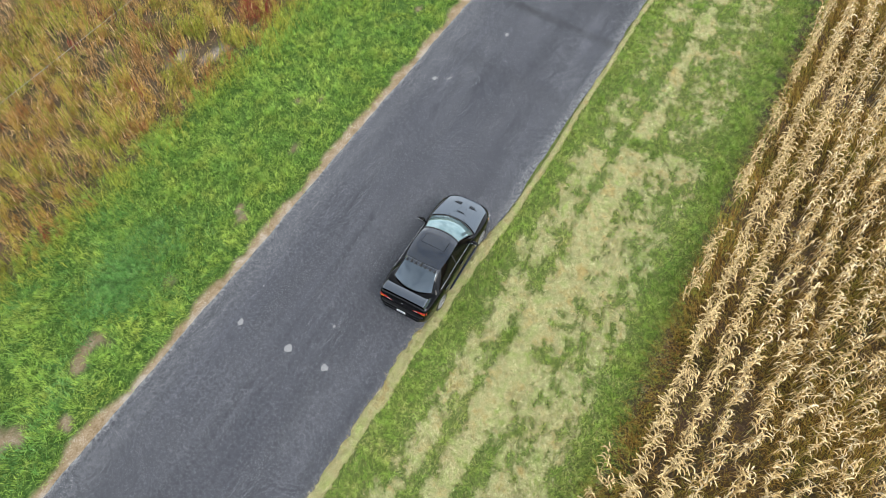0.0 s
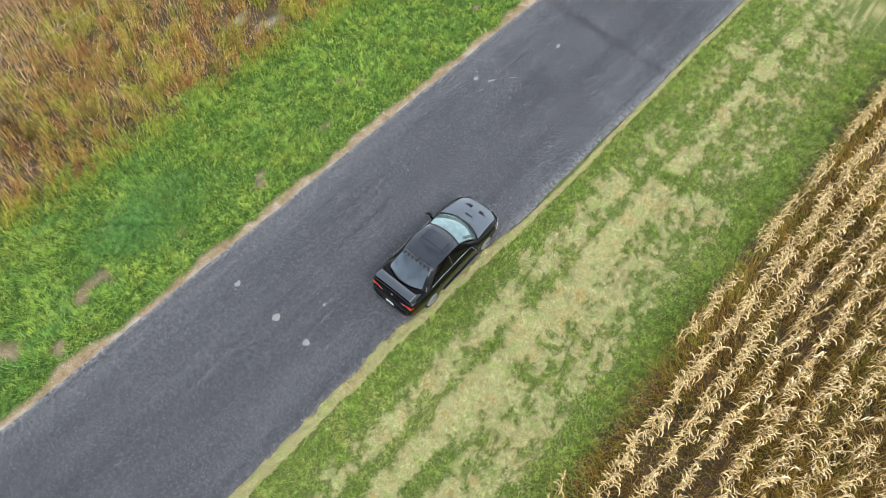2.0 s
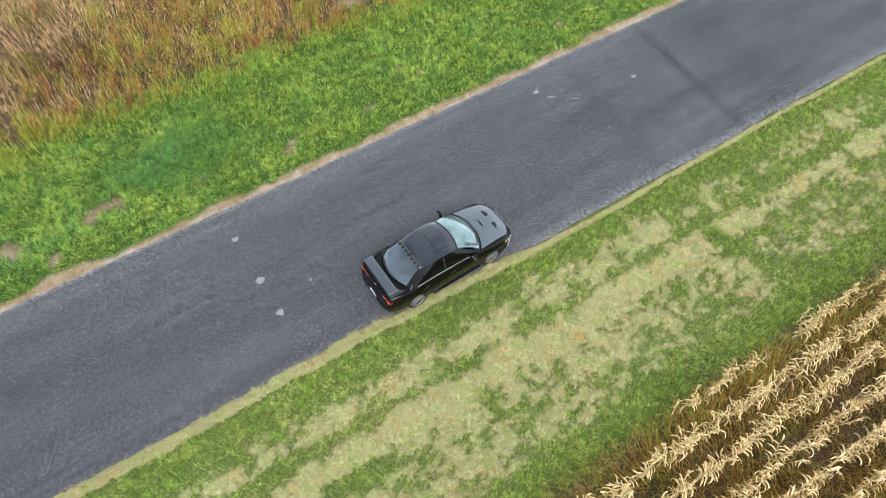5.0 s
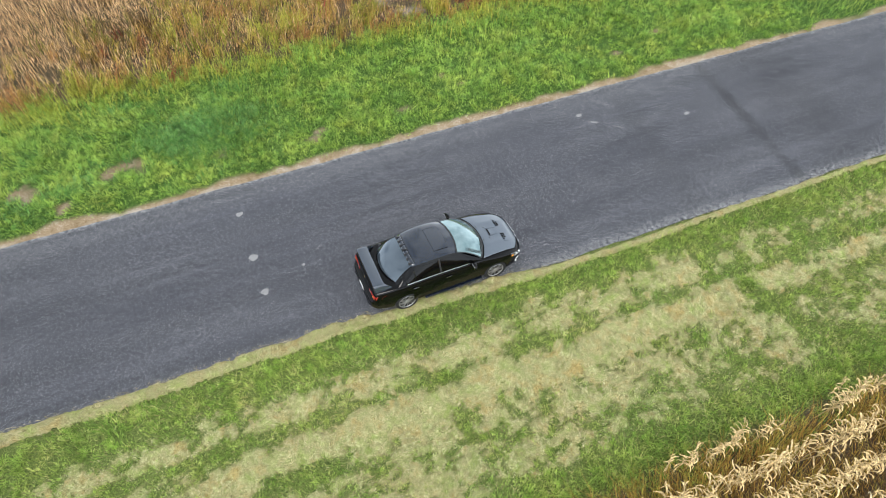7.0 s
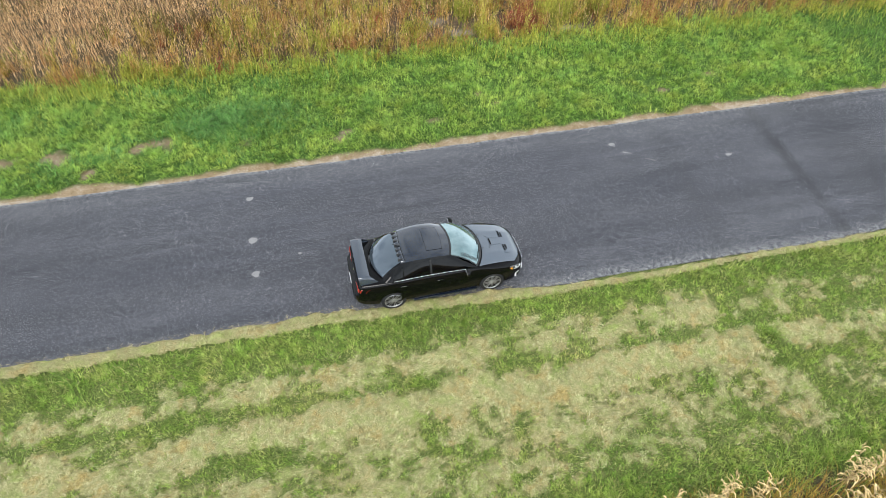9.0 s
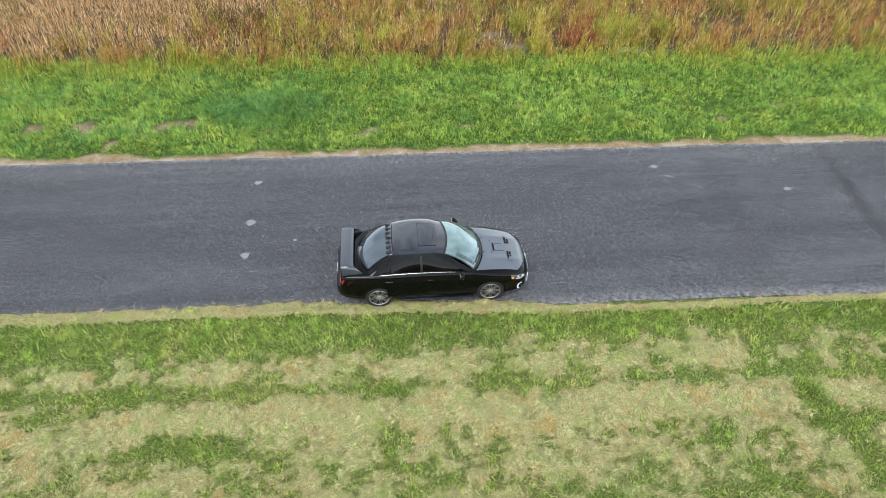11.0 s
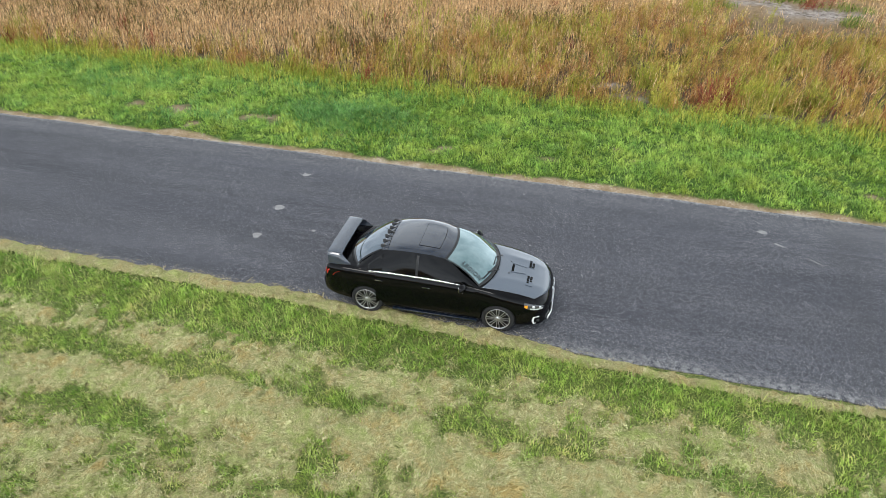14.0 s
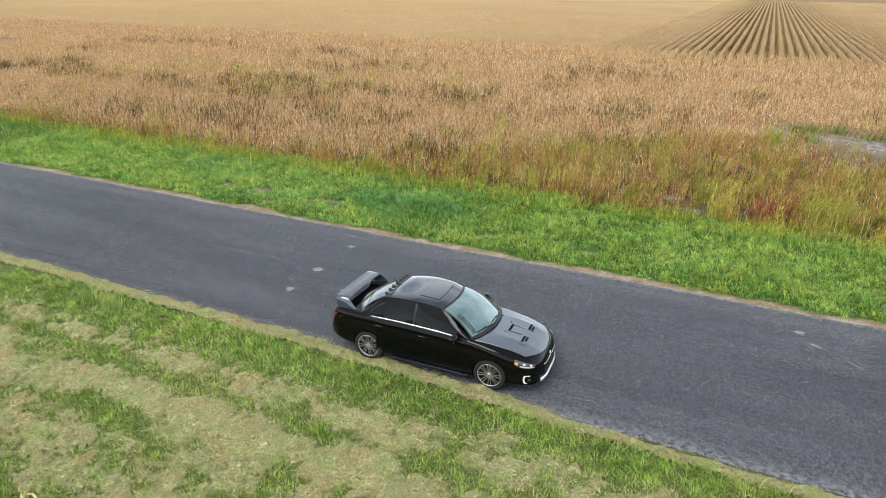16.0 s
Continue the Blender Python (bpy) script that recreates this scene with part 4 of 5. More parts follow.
def smooth_line(pts, per):
    """Catmull-Rom through the points."""
    p = np.array(pts, float)
    p = np.vstack([2 * p[0] - p[1], p, 2 * p[-1] - p[-2]])
    out = []
    for i in range(1, len(p) - 2):
        for t in np.linspace(0, 1, per, endpoint=False):
            out.append(0.5 * (2 * p[i] + (p[i + 1] - p[i - 1]) * t + (2 * p[i - 1] - 5 * p[i] + 4 * p[i + 1] - p[i + 2]) * t * t + (3 * p[i] - p[i - 1] - 3 * p[i + 1] + p[i + 2]) * t ** 3))
    out.append(p[-2])
    return np.array(out)


SECTIONS = {}


def fine_section(x):
    k = round(float(x), 4)
    if k not in SECTIONS:
        SECTIONS[k] = smooth_line(section(k), 4)
    return SECTIONS[k]


def side_y(x, z):
    """Half-width of the body side at height z."""
    s = fine_section(x)[:26]
    return float(np.interp(z, s[:, 1], s[:, 0]))


def top_z(x, y):
    s = fine_section(x)[20:]
    return float(np.interp(abs(y), s[::-1, 0], s[::-1, 1]))


def part(name, verts, faces, mat, parent, label="", smooth=True, slots=None):
    ob = mesh_object(name, verts, faces, mat, smooth, parent, slots)
    if label:
        tagged(ob, label)
    return ob


def bm_part(name, bm, mat, parent, label="", smooth=True):
    me = bpy.data.meshes.new(name)
    bmesh.ops.recalc_face_normals(bm, faces=bm.faces)
    bm.to_mesh(me)
    bm.free()
    me.materials.append(mat)
    if smooth:
        me.polygons.foreach_set("use_smooth", np.ones(len(me.polygons), dtype=bool))
        me.set_sharp_from_angle(angle=radians(38))
    ob = new(name, me)
    ob.parent = parent
    if label:
        tagged(ob, label)
    return ob


def sheet(fn, nu, nv, thick=0.0):
    """A grid of fn(u, v), u and v from 0 to 1, given a back when thick."""
    us, vs_ = np.linspace(0, 1, nu), np.linspace(0, 1, nv)
    v = np.array([fn(a, b) for a in us for b in vs_], float)
    f = [tuple(q) for q in grid_faces(nu, nv)]
    if thick:
        bm = bmesh.new()
        bv = [bm.verts.new(p) for p in v]
        for q in f:
            bm.faces.new([bv[i] for i in q])
        bmesh.ops.recalc_face_normals(bm, faces=bm.faces)
        bmesh.ops.solidify(bm, geom=bm.faces[:], thickness=thick)
        v = [tuple(q.co) for q in bm.verts]
        bm.verts.index_update()
        f = [tuple(q.index for q in fc.verts) for fc in bm.faces]
        bm.free()
    return v, f


def box(bm, size, centre, bevel=0.0, turn=None):
    m = Matrix.Translation(centre) @ (turn or Matrix()) @ Matrix.Diagonal((*size, 1))
    vs_ = bmesh.ops.create_cube(bm, size=1.0, matrix=m)["verts"]
    if bevel:
        es = list({e for v in vs_ for e in v.link_edges})
        bmesh.ops.bevel(bm, geom=es, offset=bevel, segments=2, affect="EDGES", profile=0.5)


def lathe(profile, steps, cx=0.0):
    """Spin (radius, offset) points about the y axis."""
    v, f, k = [], [], len(profile)
    for i in range(steps):
        t = 2 * math.pi * i / steps
        v += [(cx + r * math.cos(t), o, r * math.sin(t)) for r, o in profile]
    for i in range(steps):
        j = (i + 1) % steps
        f += [(i * k + a, i * k + a + 1, j * k + a + 1, j * k + a) for a in range(k - 1)]
    return v, f


car = tagged(new("car"), "glossy black saloon with big rear wing parked on the road edge", "car")
car.empty_display_size = 0.3

# lower body, with wheel arches cut through
st = np.unique(np.concatenate([np.linspace(-2.285, -2.0, 30), np.linspace(-2.0, 2.0, 81), np.linspace(2.0, 2.28, 20)]).round(4))
ring = []
for x in st:
    h = fine_section(x)
    ring.append([(x, -p[0], p[1]) for p in h] + [(x, p[0], p[1]) for p in h[-2::-1]])
k = len(ring[0])
bv = [p for r in ring for p in r]
bf = [(i * k + a, i * k + (a + 1) % k, (i + 1) * k + (a + 1) % k, (i + 1) * k + a) for i in range(len(st) - 1) for a in range(k)]
bf += [tuple(range(k)), tuple(reversed(range((len(st) - 1) * k, len(st) * k)))]
body = part("body", bv, bf, BLACK_PAINT, car, "gloss black painted body shell")
bm = bmesh.new()
bm.from_mesh(body.data)
bmesh.ops.recalc_face_normals(bm, faces=bm.faces)
bm.to_mesh(body.data)
bm.free()
cut = bmesh.new()
for wx in (-1.3175, 1.3175):
    for s in (-1, 1):
        bmesh.ops.create_cone(cut, cap_ends=True, segments=48, radius1=0.352, radius2=0.352, depth=0.5, matrix=Matrix.Translation((wx, s * 0.82, 0.318)) @ Matrix.Rotation(radians(90), 4, "X"))
cutter = bm_part("arch_cutter", cut, SHADE_AND_SEAM, None)
body.data.materials.append(SHADE_AND_SEAM)
mod = body.modifiers.new("arches", "BOOLEAN")
mod.operation, mod.object, mod.solver = "DIFFERENCE", cutter, "EXACT"
bpy.context.view_layer.update()
baked = bpy.data.meshes.new_from_object(body.evaluated_get(bpy.context.evaluated_depsgraph_get()))
body.modifiers.clear()
body.data = baked
bpy.data.objects.remove(cutter)
body.data.polygons.foreach_set("use_smooth", np.ones(len(body.data.polygons), dtype=bool))
body.data.set_sharp_from_angle(angle=radians(35))

# glasshouse curves
def screen_low(s):
    return np.array((1.17 - 0.25 * abs(s) ** 2.2, 0.755 * s, 1.0 - 0.055 * s * s))
def screen_top(s):
    return np.array((0.31 - 0.10 * s * s, 0.578 * s, 1.408 - 0.024 * s * s - 0.015 * s ** 8))
roof_c = pchip([-1.08, -0.75, -0.4, 0.0, 0.31], [1.418, 1.470, 1.490, 1.470, 1.408])
roof_w = pchip([-1.08, -0.4, 0.31], [0.568, 0.606, 0.578])
def roof_pt(s, x):
    xx = x - (0.10 * s * s) * np.clip((x + 0.4) / 0.71, 0, 1) + 0.04 * s * s * np.clip((-x - 0.4) / 0.68, 0, 1)
    return np.array((xx, float(roof_w(x)) * s, float(roof_c(x)) - 0.024 * s * s - 0.023 * s ** 8))
def rear_low(s):
    return np.array((-1.77 + 0.24 * s * s, 0.675 * s, 1.05 - 0.03 * s * s))
rail = smooth_line([screen_low(1), (0.55, 0.668, 1.175), screen_top(1), roof_pt(1, -0.4), roof_pt(1, -1.08), (-1.32, 0.61, 1.20), rear_low(1)], 12)
order = np.argsort(rail[:, 0])
RX_, RY_, RZ_ = rail[order].T
def side_pt(x, t, sgn, out=0.0):
    r = np.array((np.interp(x, RX_, RY_), np.interp(x, RX_, RZ_)))
    zb = float(z_side(x)) + 0.002
    b = np.array((side_y(x, min(zb, float(z_side(x)))) - 0.012, zb))
    p = b + (r - b) * t
    swell = 0.022 * math.sin(math.pi * np.clip(t, 0, 1))
    return np.array((x, sgn * (p[0] + swell + out), p[1]))
v, f = sheet(lambda u, t: roof_pt(2 * u - 1, -1.08 + 1.39 * t), 33, 25)
roof = part("roof", v, f, SKY_TINT_BLACK, car, "gloss black roof skin")
v, f = sheet(lambda u, t: screen_low(2 * u - 1) * (1 - t) + screen_top(2 * u - 1) * t + np.array((0.03, 0, 0.055)) * math.sin(math.pi * t), 33, 13)
windscreen = part("windscreen", v, f, SCREEN, car, "pale blue reflective windscreen")
v, f = sheet(lambda u, t: rear_low(2 * u - 1) * (1 - t) + roof_pt(2 * u - 1, -1.08) * t + np.array((-0.02, 0, 0.03)) * math.sin(math.pi * t), 33, 11)
part("rear_window", v, f, REAR_GLASS, car, "dark tinted rear window")
for sgn in (-1, 1):
    v, f = sheet(lambda u, t: side_pt(-1.53 + 2.44 * u, t, sgn), 64, 9)
    part("cabin_side", v, f, BLACK_PAINT, car)
# screen surround: black bands
def band(fn, nu, mat, name):
    v, f = sheet(fn, nu, 3)
    return part(name, v, f, mat, car)
def ws_pt(s, t, out=0.004):
    return screen_low(s) * (1 - t) + screen_top(s) * t + np.array((0.03, 0, 0.055)) * math.sin(math.pi * t) + np.array((0.4, 0, 0.9)) * out
band(lambda u, t: ws_pt(2 * u - 1, 0.07 * t), 30, PLASTIC, "cowl_panel")
band(lambda u, t: ws_pt(2 * u - 1, 0.965 + 0.05 * t), 30, PLASTIC, "header_seal")
for sgn in (-1, 1):
    band(lambda u, t: ws_pt(sgn * (1.0 - 0.035 * t), u), 16, PLASTIC, "pillar_trim")
def rw_pt(s, t, out=0.004):
    return rear_low(s) * (1 - t) + roof_pt(s, -1.08) * t + np.array((-0.02, 0, 0.03)) * math.sin(math.pi * t) + np.array((-0.45, 0, 0.9)) * out
for sgn in (-1, 1):
    band(lambda u, t: rw_pt(sgn * (1.0 - 0.06 * t), u), 16, BLACK_PAINT, "pillar_trim")
band(lambda u, t: rw_pt(2 * u - 1, 0.06 * t), 30, BLACK_PAINT, "rear_seal")
# sunroof and its seam
def roof_out(s, x, out):
    return roof_pt(s, x) + np.array((0, 0, out))
v, f = sheet(lambda u, t: roof_out((2 * u - 1) * 0.93, -0.96 + 0.010 * t, 0.003), 24, 3)
part("roof_seam", v, f, SHADE_AND_SEAM, car)
v, f = sheet(lambda u, t: roof_out((2 * u - 1) * 0.655, -0.346 + 0.432 * t, 0.003), 17, 9)
sunroof_gap = part("sunroof_seal", v, f, SHADE_AND_SEAM, car)
v, f = sheet(lambda u, t: roof_out((2 * u - 1) * 0.64, -0.34 + 0.42 * t, 0.007), 17, 9)
part("sunroof", v, f, SKY_TINT_BLACK, sunroof_gap, "dark glass sunroof")

# doors with tinted windows, trim and handles
def door(sgn, x0, x1, wx0, wx1, handle_x, name="door"):
    def skin(u, t):
        x = x0 + (x1 - x0) * u
        zt = float(z_side(x)) - 0.004
        z = 0.30 + (zt - 0.30) * t
        return np.array((x, sgn * (side_y(x, z) + 0.005), z))
    v, f = sheet(skin, 20, 18)
    d = part(name, v, f, BLACK_PAINT, car, "gloss black door")
    v, f = sheet(lambda u, t: side_pt(wx0 + (wx1 - wx0) * u, 0.06 + 0.80 * t, sgn, 0.005), 18, 8)
    part("window", v, f, TINT, d, "black tinted side window")
    bm = bmesh.new()
    z = 0.855 + 0.02 * (handle_x < -0.6)
    yy = side_y(handle_x, z) + 0.018
    box(bm, (0.20, 0.028, 0.022), (handle_x, sgn * yy, z), 0.008)
    box(bm, (0.09, 0.012, 0.05), (handle_x + 0.02, sgn * (yy - 0.012), z - 0.02), 0.005)
    bm_part("handle", bm, BLACK_PAINT, d, "black door handle")
    bm = bmesh.new()
    box(bm, (0.15, 0.006, 0.006), (handle_x, sgn * (yy + 0.015), z - 0.004), 0.002)
    bm_part("handle_strip", bm, CHROME, d, "thin bright strip on the handle")
    return d
for sgn in (-1, 1):
    door(sgn, -0.285, 0.84, -0.20, 0.66, -0.10)
    door(sgn, -1.12, -0.297, -0.96, -0.31, -1.05)
    v, f = sheet(lambda u, t: side_pt(-1.29 + 0.29 * u, 0.06 + (0.40 + 0.38 * u) * t, sgn, 0.005), 8, 6, 0.003)
    part("quarter_window", v, f, TINT, car, "small tinted quarter window")
    v, f = sheet(lambda u, t: side_pt(-1.27 + 1.90 * u, 0.0 + 0.045 * t, sgn, 0.016), 50, 3, 0.010)
    part("belt_trim", v, f, CHROME, car, "bright chrome window-line trim")
    v, f = sheet(lambda u, t: side_pt(-0.33 + 0.05 * t, 0.05 + 0.87 * u, sgn, 0.008), 10, 3)
    part("door_pillar", v, f, PLASTIC, car)
    # sill skirt
    bm = bmesh.new()
    box(bm, (1.70, 0.07, 0.040), (0.06, sgn * 0.848, 0.205), 0.014)
    bm_part("side_skirt", bm, SKY_TINT_BLACK, car, "black side skirt with sky sheen in its colour")
    # mirror
    bm = bmesh.new()
    bmesh.ops.create_uvsphere(bm, u_segments=20, v_segments=12, radius=1.0, matrix=Matrix.Translation((0.60, sgn * 0.945, 1.005)) @ Matrix.Rotation(radians(12 * sgn), 4, "Z") @ Matrix.Diagonal((0.088, 0.125, 0.085, 1)))
    for q in bm.verts:
        q.co.x = max(q.co.x, 0.565)
    box(bm, (0.06, 0.12, 0.03), (0.62, sgn * 0.83, 0.965), 0.008)
    mir = bm_part("door_mirror", bm, BLACK_PAINT, car, "black door mirror")
    bm = bmesh.new()
    box(bm, (0.012, 0.17, 0.09), (0.561, sgn * 0.945, 1.005), 0.004)
    bm_part("mirror_glass", bm, CHROME, mir)
    bm = bmesh.new()
    box(bm, (0.05, 0.15, 0.012), (0.62, sgn * 0.955, 0.958), 0.004)
    bm_part("indicator", bm, CLEAR_LAMP, mir)

# bonnet, with vents, scoop and washer jets
def hood_edge(s):
    return 1.19 - 0.23 * abs(s) ** 2.2, 2.225 - 0.27 * abs(s) ** 2.4
def hood_pt(u, t, out=0.006):
    s = 2 * u - 1
    a, b = hood_edge(s)
    x = a + (b - a) * t
    y = s * (0.765 - 0.10 * t)
    y = max(-0.90 * half_w(x), min(0.90 * half_w(x), y))
    power = 0.012 * math.exp(-((abs(s) - 0.52) / 0.12) ** 2) * min(1, 4 * t * (1.05 - t))
    return np.array((x, y, top_z(x, y) + out + power))
v, f = sheet(hood_pt, 41, 31, 0.004)
bonnet = part("bonnet", v, f, HOOD_PAINT, car, "satin grey bonnet with vents and scoop")
def on_hood(x, y, out=0.012):
    return (x, y, top_z(x, y) + out + 0.008)
for sgn in (-1, 1):
    bm = bmesh.new()
    tilt = Matrix.Rotation(radians(9), 4, "Y")
    box(bm, (0.125, 0.30, 0.010), on_hood(1.815, sgn * 0.285, 0.006), 0.004, tilt)
    vent = bm_part("bonnet_vent", bm, HOOD_PAINT, bonnet, "slotted bonnet vent")
    # the shade inside the slots is laid on as flat dark blocks
    for i in range(2):
        for j in range(5):
            bm = bmesh.new()
            box(bm, (0.045, 0.046, 0.006), on_hood(1.786 + 0.058 * i, sgn * 0.285 + (j - 2) * 0.058, 0.0115), 0.0, tilt)
            bm_part("slot_shade", bm, SHADE_AND_SEAM, vent)
# a flat dark panel stands for the shade in the scoop's mouth
bm = bmesh.new()
q = [bm.verts.new(on_hood(*p)) for p in ((1.44, -0.115, 0.004), (1.44, 0.115, 0.004), (1.485, 0.112, 0.004), (1.485, -0.112, 0.004))]
bm.faces.new(q)
scoop = bm_part("bonnet_scoop", bm, SHADE_AND_SEAM, bonnet, "scoop in the bonnet, its opening's shade a flat dark panel")
bm = bmesh.new()
q = [bm.verts.new(on_hood(*p)) for p in ((1.480, -0.112, 0.001), (1.480, 0.112, 0.001), (1.715, 0.098, 0.008), (1.715, -0.098, 0.008))]
bm.faces.new(q)
bm_part("scoop_floor", bm, HOOD_PAINT, scoop)
for p in (((1.435, -0.145), (1.435, 0.145)), ((1.435, -0.140), (1.72, -0.105)), ((1.435, 0.140), (1.72, 0.105))):
    bm = bmesh.new()
    a, b = Vector(on_hood(*p[0], 0.008)), Vector(on_hood(*p[1], 0.008))
    d = b - a
    box(bm, (d.length, 0.012, 0.014), (a + b) / 2, 0.004, d.to_track_quat("X", "Z").to_matrix().to_4x4())
    bm_part("scoop_lip", bm, HOOD_PAINT, scoop)
for sgn in (-1, 1):
    bm = bmesh.new()
    box(bm, (0.03, 0.022, 0.012), on_hood(1.40, sgn * 0.20, 0.006), 0.004)
    bm_part("washer_jet", bm, PLASTIC, bonnet)
# wipers
for y0, y1, lift in ((0.52, -0.12, 0.0), (-0.02, -0.60, 0.01)):
    bm = bmesh.new()
    a = Vector(ws_pt(y0 / 0.755, 0.02, 0.03 + lift))
    b = Vector(ws_pt(y1 / 0.755, 0.10, 0.02 + lift))
    d = b - a
    box(bm, (d.length, 0.022, 0.018), (a + b) / 2, 0.005, d.to_track_quat("X", "Z").to_matrix().to_4x4())
    wiper = bm_part("wiper", bm, PLASTIC, car, "black windscreen wiper")
    bm = bmesh.new()
    c = a + d * 0.45 + Vector((0.10, 0, 0.0))
    d2 = (a + d * 0.6) - c
    box(bm, (d2.length + 0.1, 0.018, 0.016), (c + a + d * 0.6) / 2 + Vector((0, 0, 0.012)), 0.004, d2.to_track_quat("X", "Z").to_matrix().to_4x4())
    bm_part("wiper_arm", bm, PLASTIC, wiper)
# word along the edge of the windscreen
cu = bpy.data.curves.new("screen_word", "FONT")
cu.body, cu.size, cu.align_x, cu.align_y = "LEGION", 0.125, "CENTER", "BOTTOM"
cu.shear, cu.offset, cu.space_character = 0.12, 0.004, 1.12
tx = new("screen_word", cu)
bpy.context.view_layer.update()
word_mesh = bpy.data.meshes.new_from_object(tx.evaluated_get(bpy.context.evaluated_depsgraph_get()))
bpy.data.objects.remove(tx)
top_p, low_p = Vector(ws_pt(-0.93, 0.72, 0.006)), Vector(ws_pt(-0.93, 0.08, 0.006))
along = (low_p - top_p).normalized()
inward = (Vector(ws_pt(-0.5, 0.40, 0.006)) - Vector(ws_pt(-0.93, 0.40, 0.006)))
inward = (inward - along * inward.dot(along)).normalized()
nrm = along.cross(inward)
M4 = Matrix((along, inward, nrm)).transposed().to_4x4()
M4.translation = Vector(ws_pt(-0.93, 0.38, 0.012))
for q in word_mesh.vertices:
    p = M4 @ q.co
    q.co = p + nrm * 0.002
word_mesh.materials.clear()
word_mesh.materials.append(DECAL)
word = new("screen_word", word_mesh)
word.parent = windscreen
tagged(word, "dark lettering along the windscreen edge")

# nose: lamps, grille, fog surrounds and lip
def nose_x(y, z):
    """Front face of the bumper at a place across it."""
    lo, hi = 1.4, 2.279
    for _ in range(26):
        m = (lo + hi) / 2
        if side_y(m, z) > abs(y):
            lo = m
        else:
            hi = m
    return lo
for sgn in (-1, 1):
    def lamp(u, t):
        x = 1.79 + 0.37 * u
        zs = float(z_side(x))
        z = zs - 0.014 - (0.085 + 0.055 * math.sin(math.pi * u)) * (1 - t) * (1 - 0.35 * u)
        return np.array((x, sgn * (side_y(x, z) + 0.008), z))
    v, f = sheet(lamp, 16, 6, 0.004)
    head = part("headlight", v, f, plain("headlight_lens", (0.05, 0.052, 0.055, 1), 0.06, 0.1, 0.9), car, "swept-back headlight")
    v, f = sheet(lambda u, t: lamp(0.03 + 0.15 * u, 0.12 + 0.60 * t * (0.6 + 0.4 * u)) + np.array((0, sgn * 0.005, 0.001)), 6, 4)
    part("corner_lamp", v, f, AMBER, head, "amber corner marker")
    v, f = sheet(lambda u, t: lamp(0.30 + 0.64 * u, 0.16 + (0.20 + 0.1 * u) * t) + np.array((0.003, sgn * 0.005, 0.001)), 10, 4)
    part("reflector_strip", v, f, CLEAR_LAMP, head, "bright reflector strip")
    for u0 in (0.48, 0.80):
        bm = bmesh.new()
        bmesh.ops.create_uvsphere(bm, u_segments=14, v_segments=8, radius=0.030, matrix=Matrix.Translation(lamp(u0, 0.62)) @ Matrix.Diagonal((1, 0.6, 1, 1)))
        bm_part("projector_lens", bm, CLEAR_LAMP, head, "round clear projector lens")
    # white bracket round the fog lamp
    def face(y, z, out=0.006):
        return np.array((nose_x(y, z) + out, y, z))
    def side_face(x, z, out=0.008):
        return np.array((x, sgn * (side_y(x, z) + out), z))
    v, f = sheet(lambda u, t: side_face(1.985 + 0.035 * t - 0.02 * math.sin(math.pi * u), 0.27 + 0.17 * u), 10, 3, 0.006)
    fog = part("fog_surround", v, f, WHITE_TRIM, car, "white bracket round the fog lamp")
    v, f = sheet(lambda u, t: side_face(1.99 + 0.10 * u, 0.425 + 0.02 * t), 8, 3, 0.006)
    part("upper_arm", v, f, WHITE_TRIM, fog)
    v, f = sheet(lambda u, t: side_face(1.99 + 0.055 * u, 0.26 + 0.02 * t), 8, 3, 0.006)
    part("lower_arm", v, f, WHITE_TRIM, fog)
    # recess shade as a dark sheet just proud of the bumper
    v, f = sheet(lambda u, t: side_face(2.03 + 0.13 * u, 0.28 + 0.14 * t, 0.003), 8, 4)
    part("fog_recess_shade", v, f, SHADE_AND_SEAM, fog)
    bm = bmesh.new()
    c = side_face(2.075, 0.345, 0.008)
    bmesh.ops.create_uvsphere(bm, u_segments=14, v_segments=8, radius=0.032, matrix=Matrix.Translation(c))
    bm_part("fog_lamp", bm, RIM_DARK, fog, "round fog lamp")
v, f = sheet(lambda u, t: np.array((nose_x((2 * u - 1) * 0.52, 0.23 + 0.045 * t) + 0.034, (2 * u - 1) * 0.52, 0.235 + 0.085 * t)), 24, 3, 0.014)
part("front_lip", v, f, WHITE_TRIM, car, "white lip under the front bumper")
v, f = sheet(lambda u, t: np.array((nose_x((2 * u - 1) * 0.42, 0.34 + 0.17 * t) + 0.005, (2 * u - 1) * 0.42, 0.34 + 0.17 * t)), 20, 6)
grille = part("grille", v, f, SHADE_AND_SEAM, car, "black mesh grille")
for i in range(5):
    v, f = sheet(lambda u, t: np.array((nose_x((2 * u - 1) * 0.41, 0.36 + 0.03 * i) + 0.012, (2 * u - 1) * 0.41, 0.355 + 0.032 * i + 0.010 * t)), 16, 2, 0.006)
    part("grille_bar", v, f, PLASTIC, grille)
v, f = sheet(lambda u, t: np.array((nose_x((2 * u - 1) * 0.40, 0.545 + 0.015 * t) + 0.012, (2 * u - 1) * 0.40, 0.55 + 0.018 * t)), 20, 2, 0.006)
part("grille_trim", v, f, CHROME, car, "bright strip above the grille")
bm = bmesh.new()
bmesh.ops.create_cone(bm, cap_ends=True, segments=6, radius1=0.045, radius2=0.03, depth=0.012, matrix=Matrix.Translation((2.283, 0, 0.60)) @ Matrix.Rotation(radians(75), 4, "Y"))
bm_part("nose_badge", bm, CHROME, car, smooth=False)

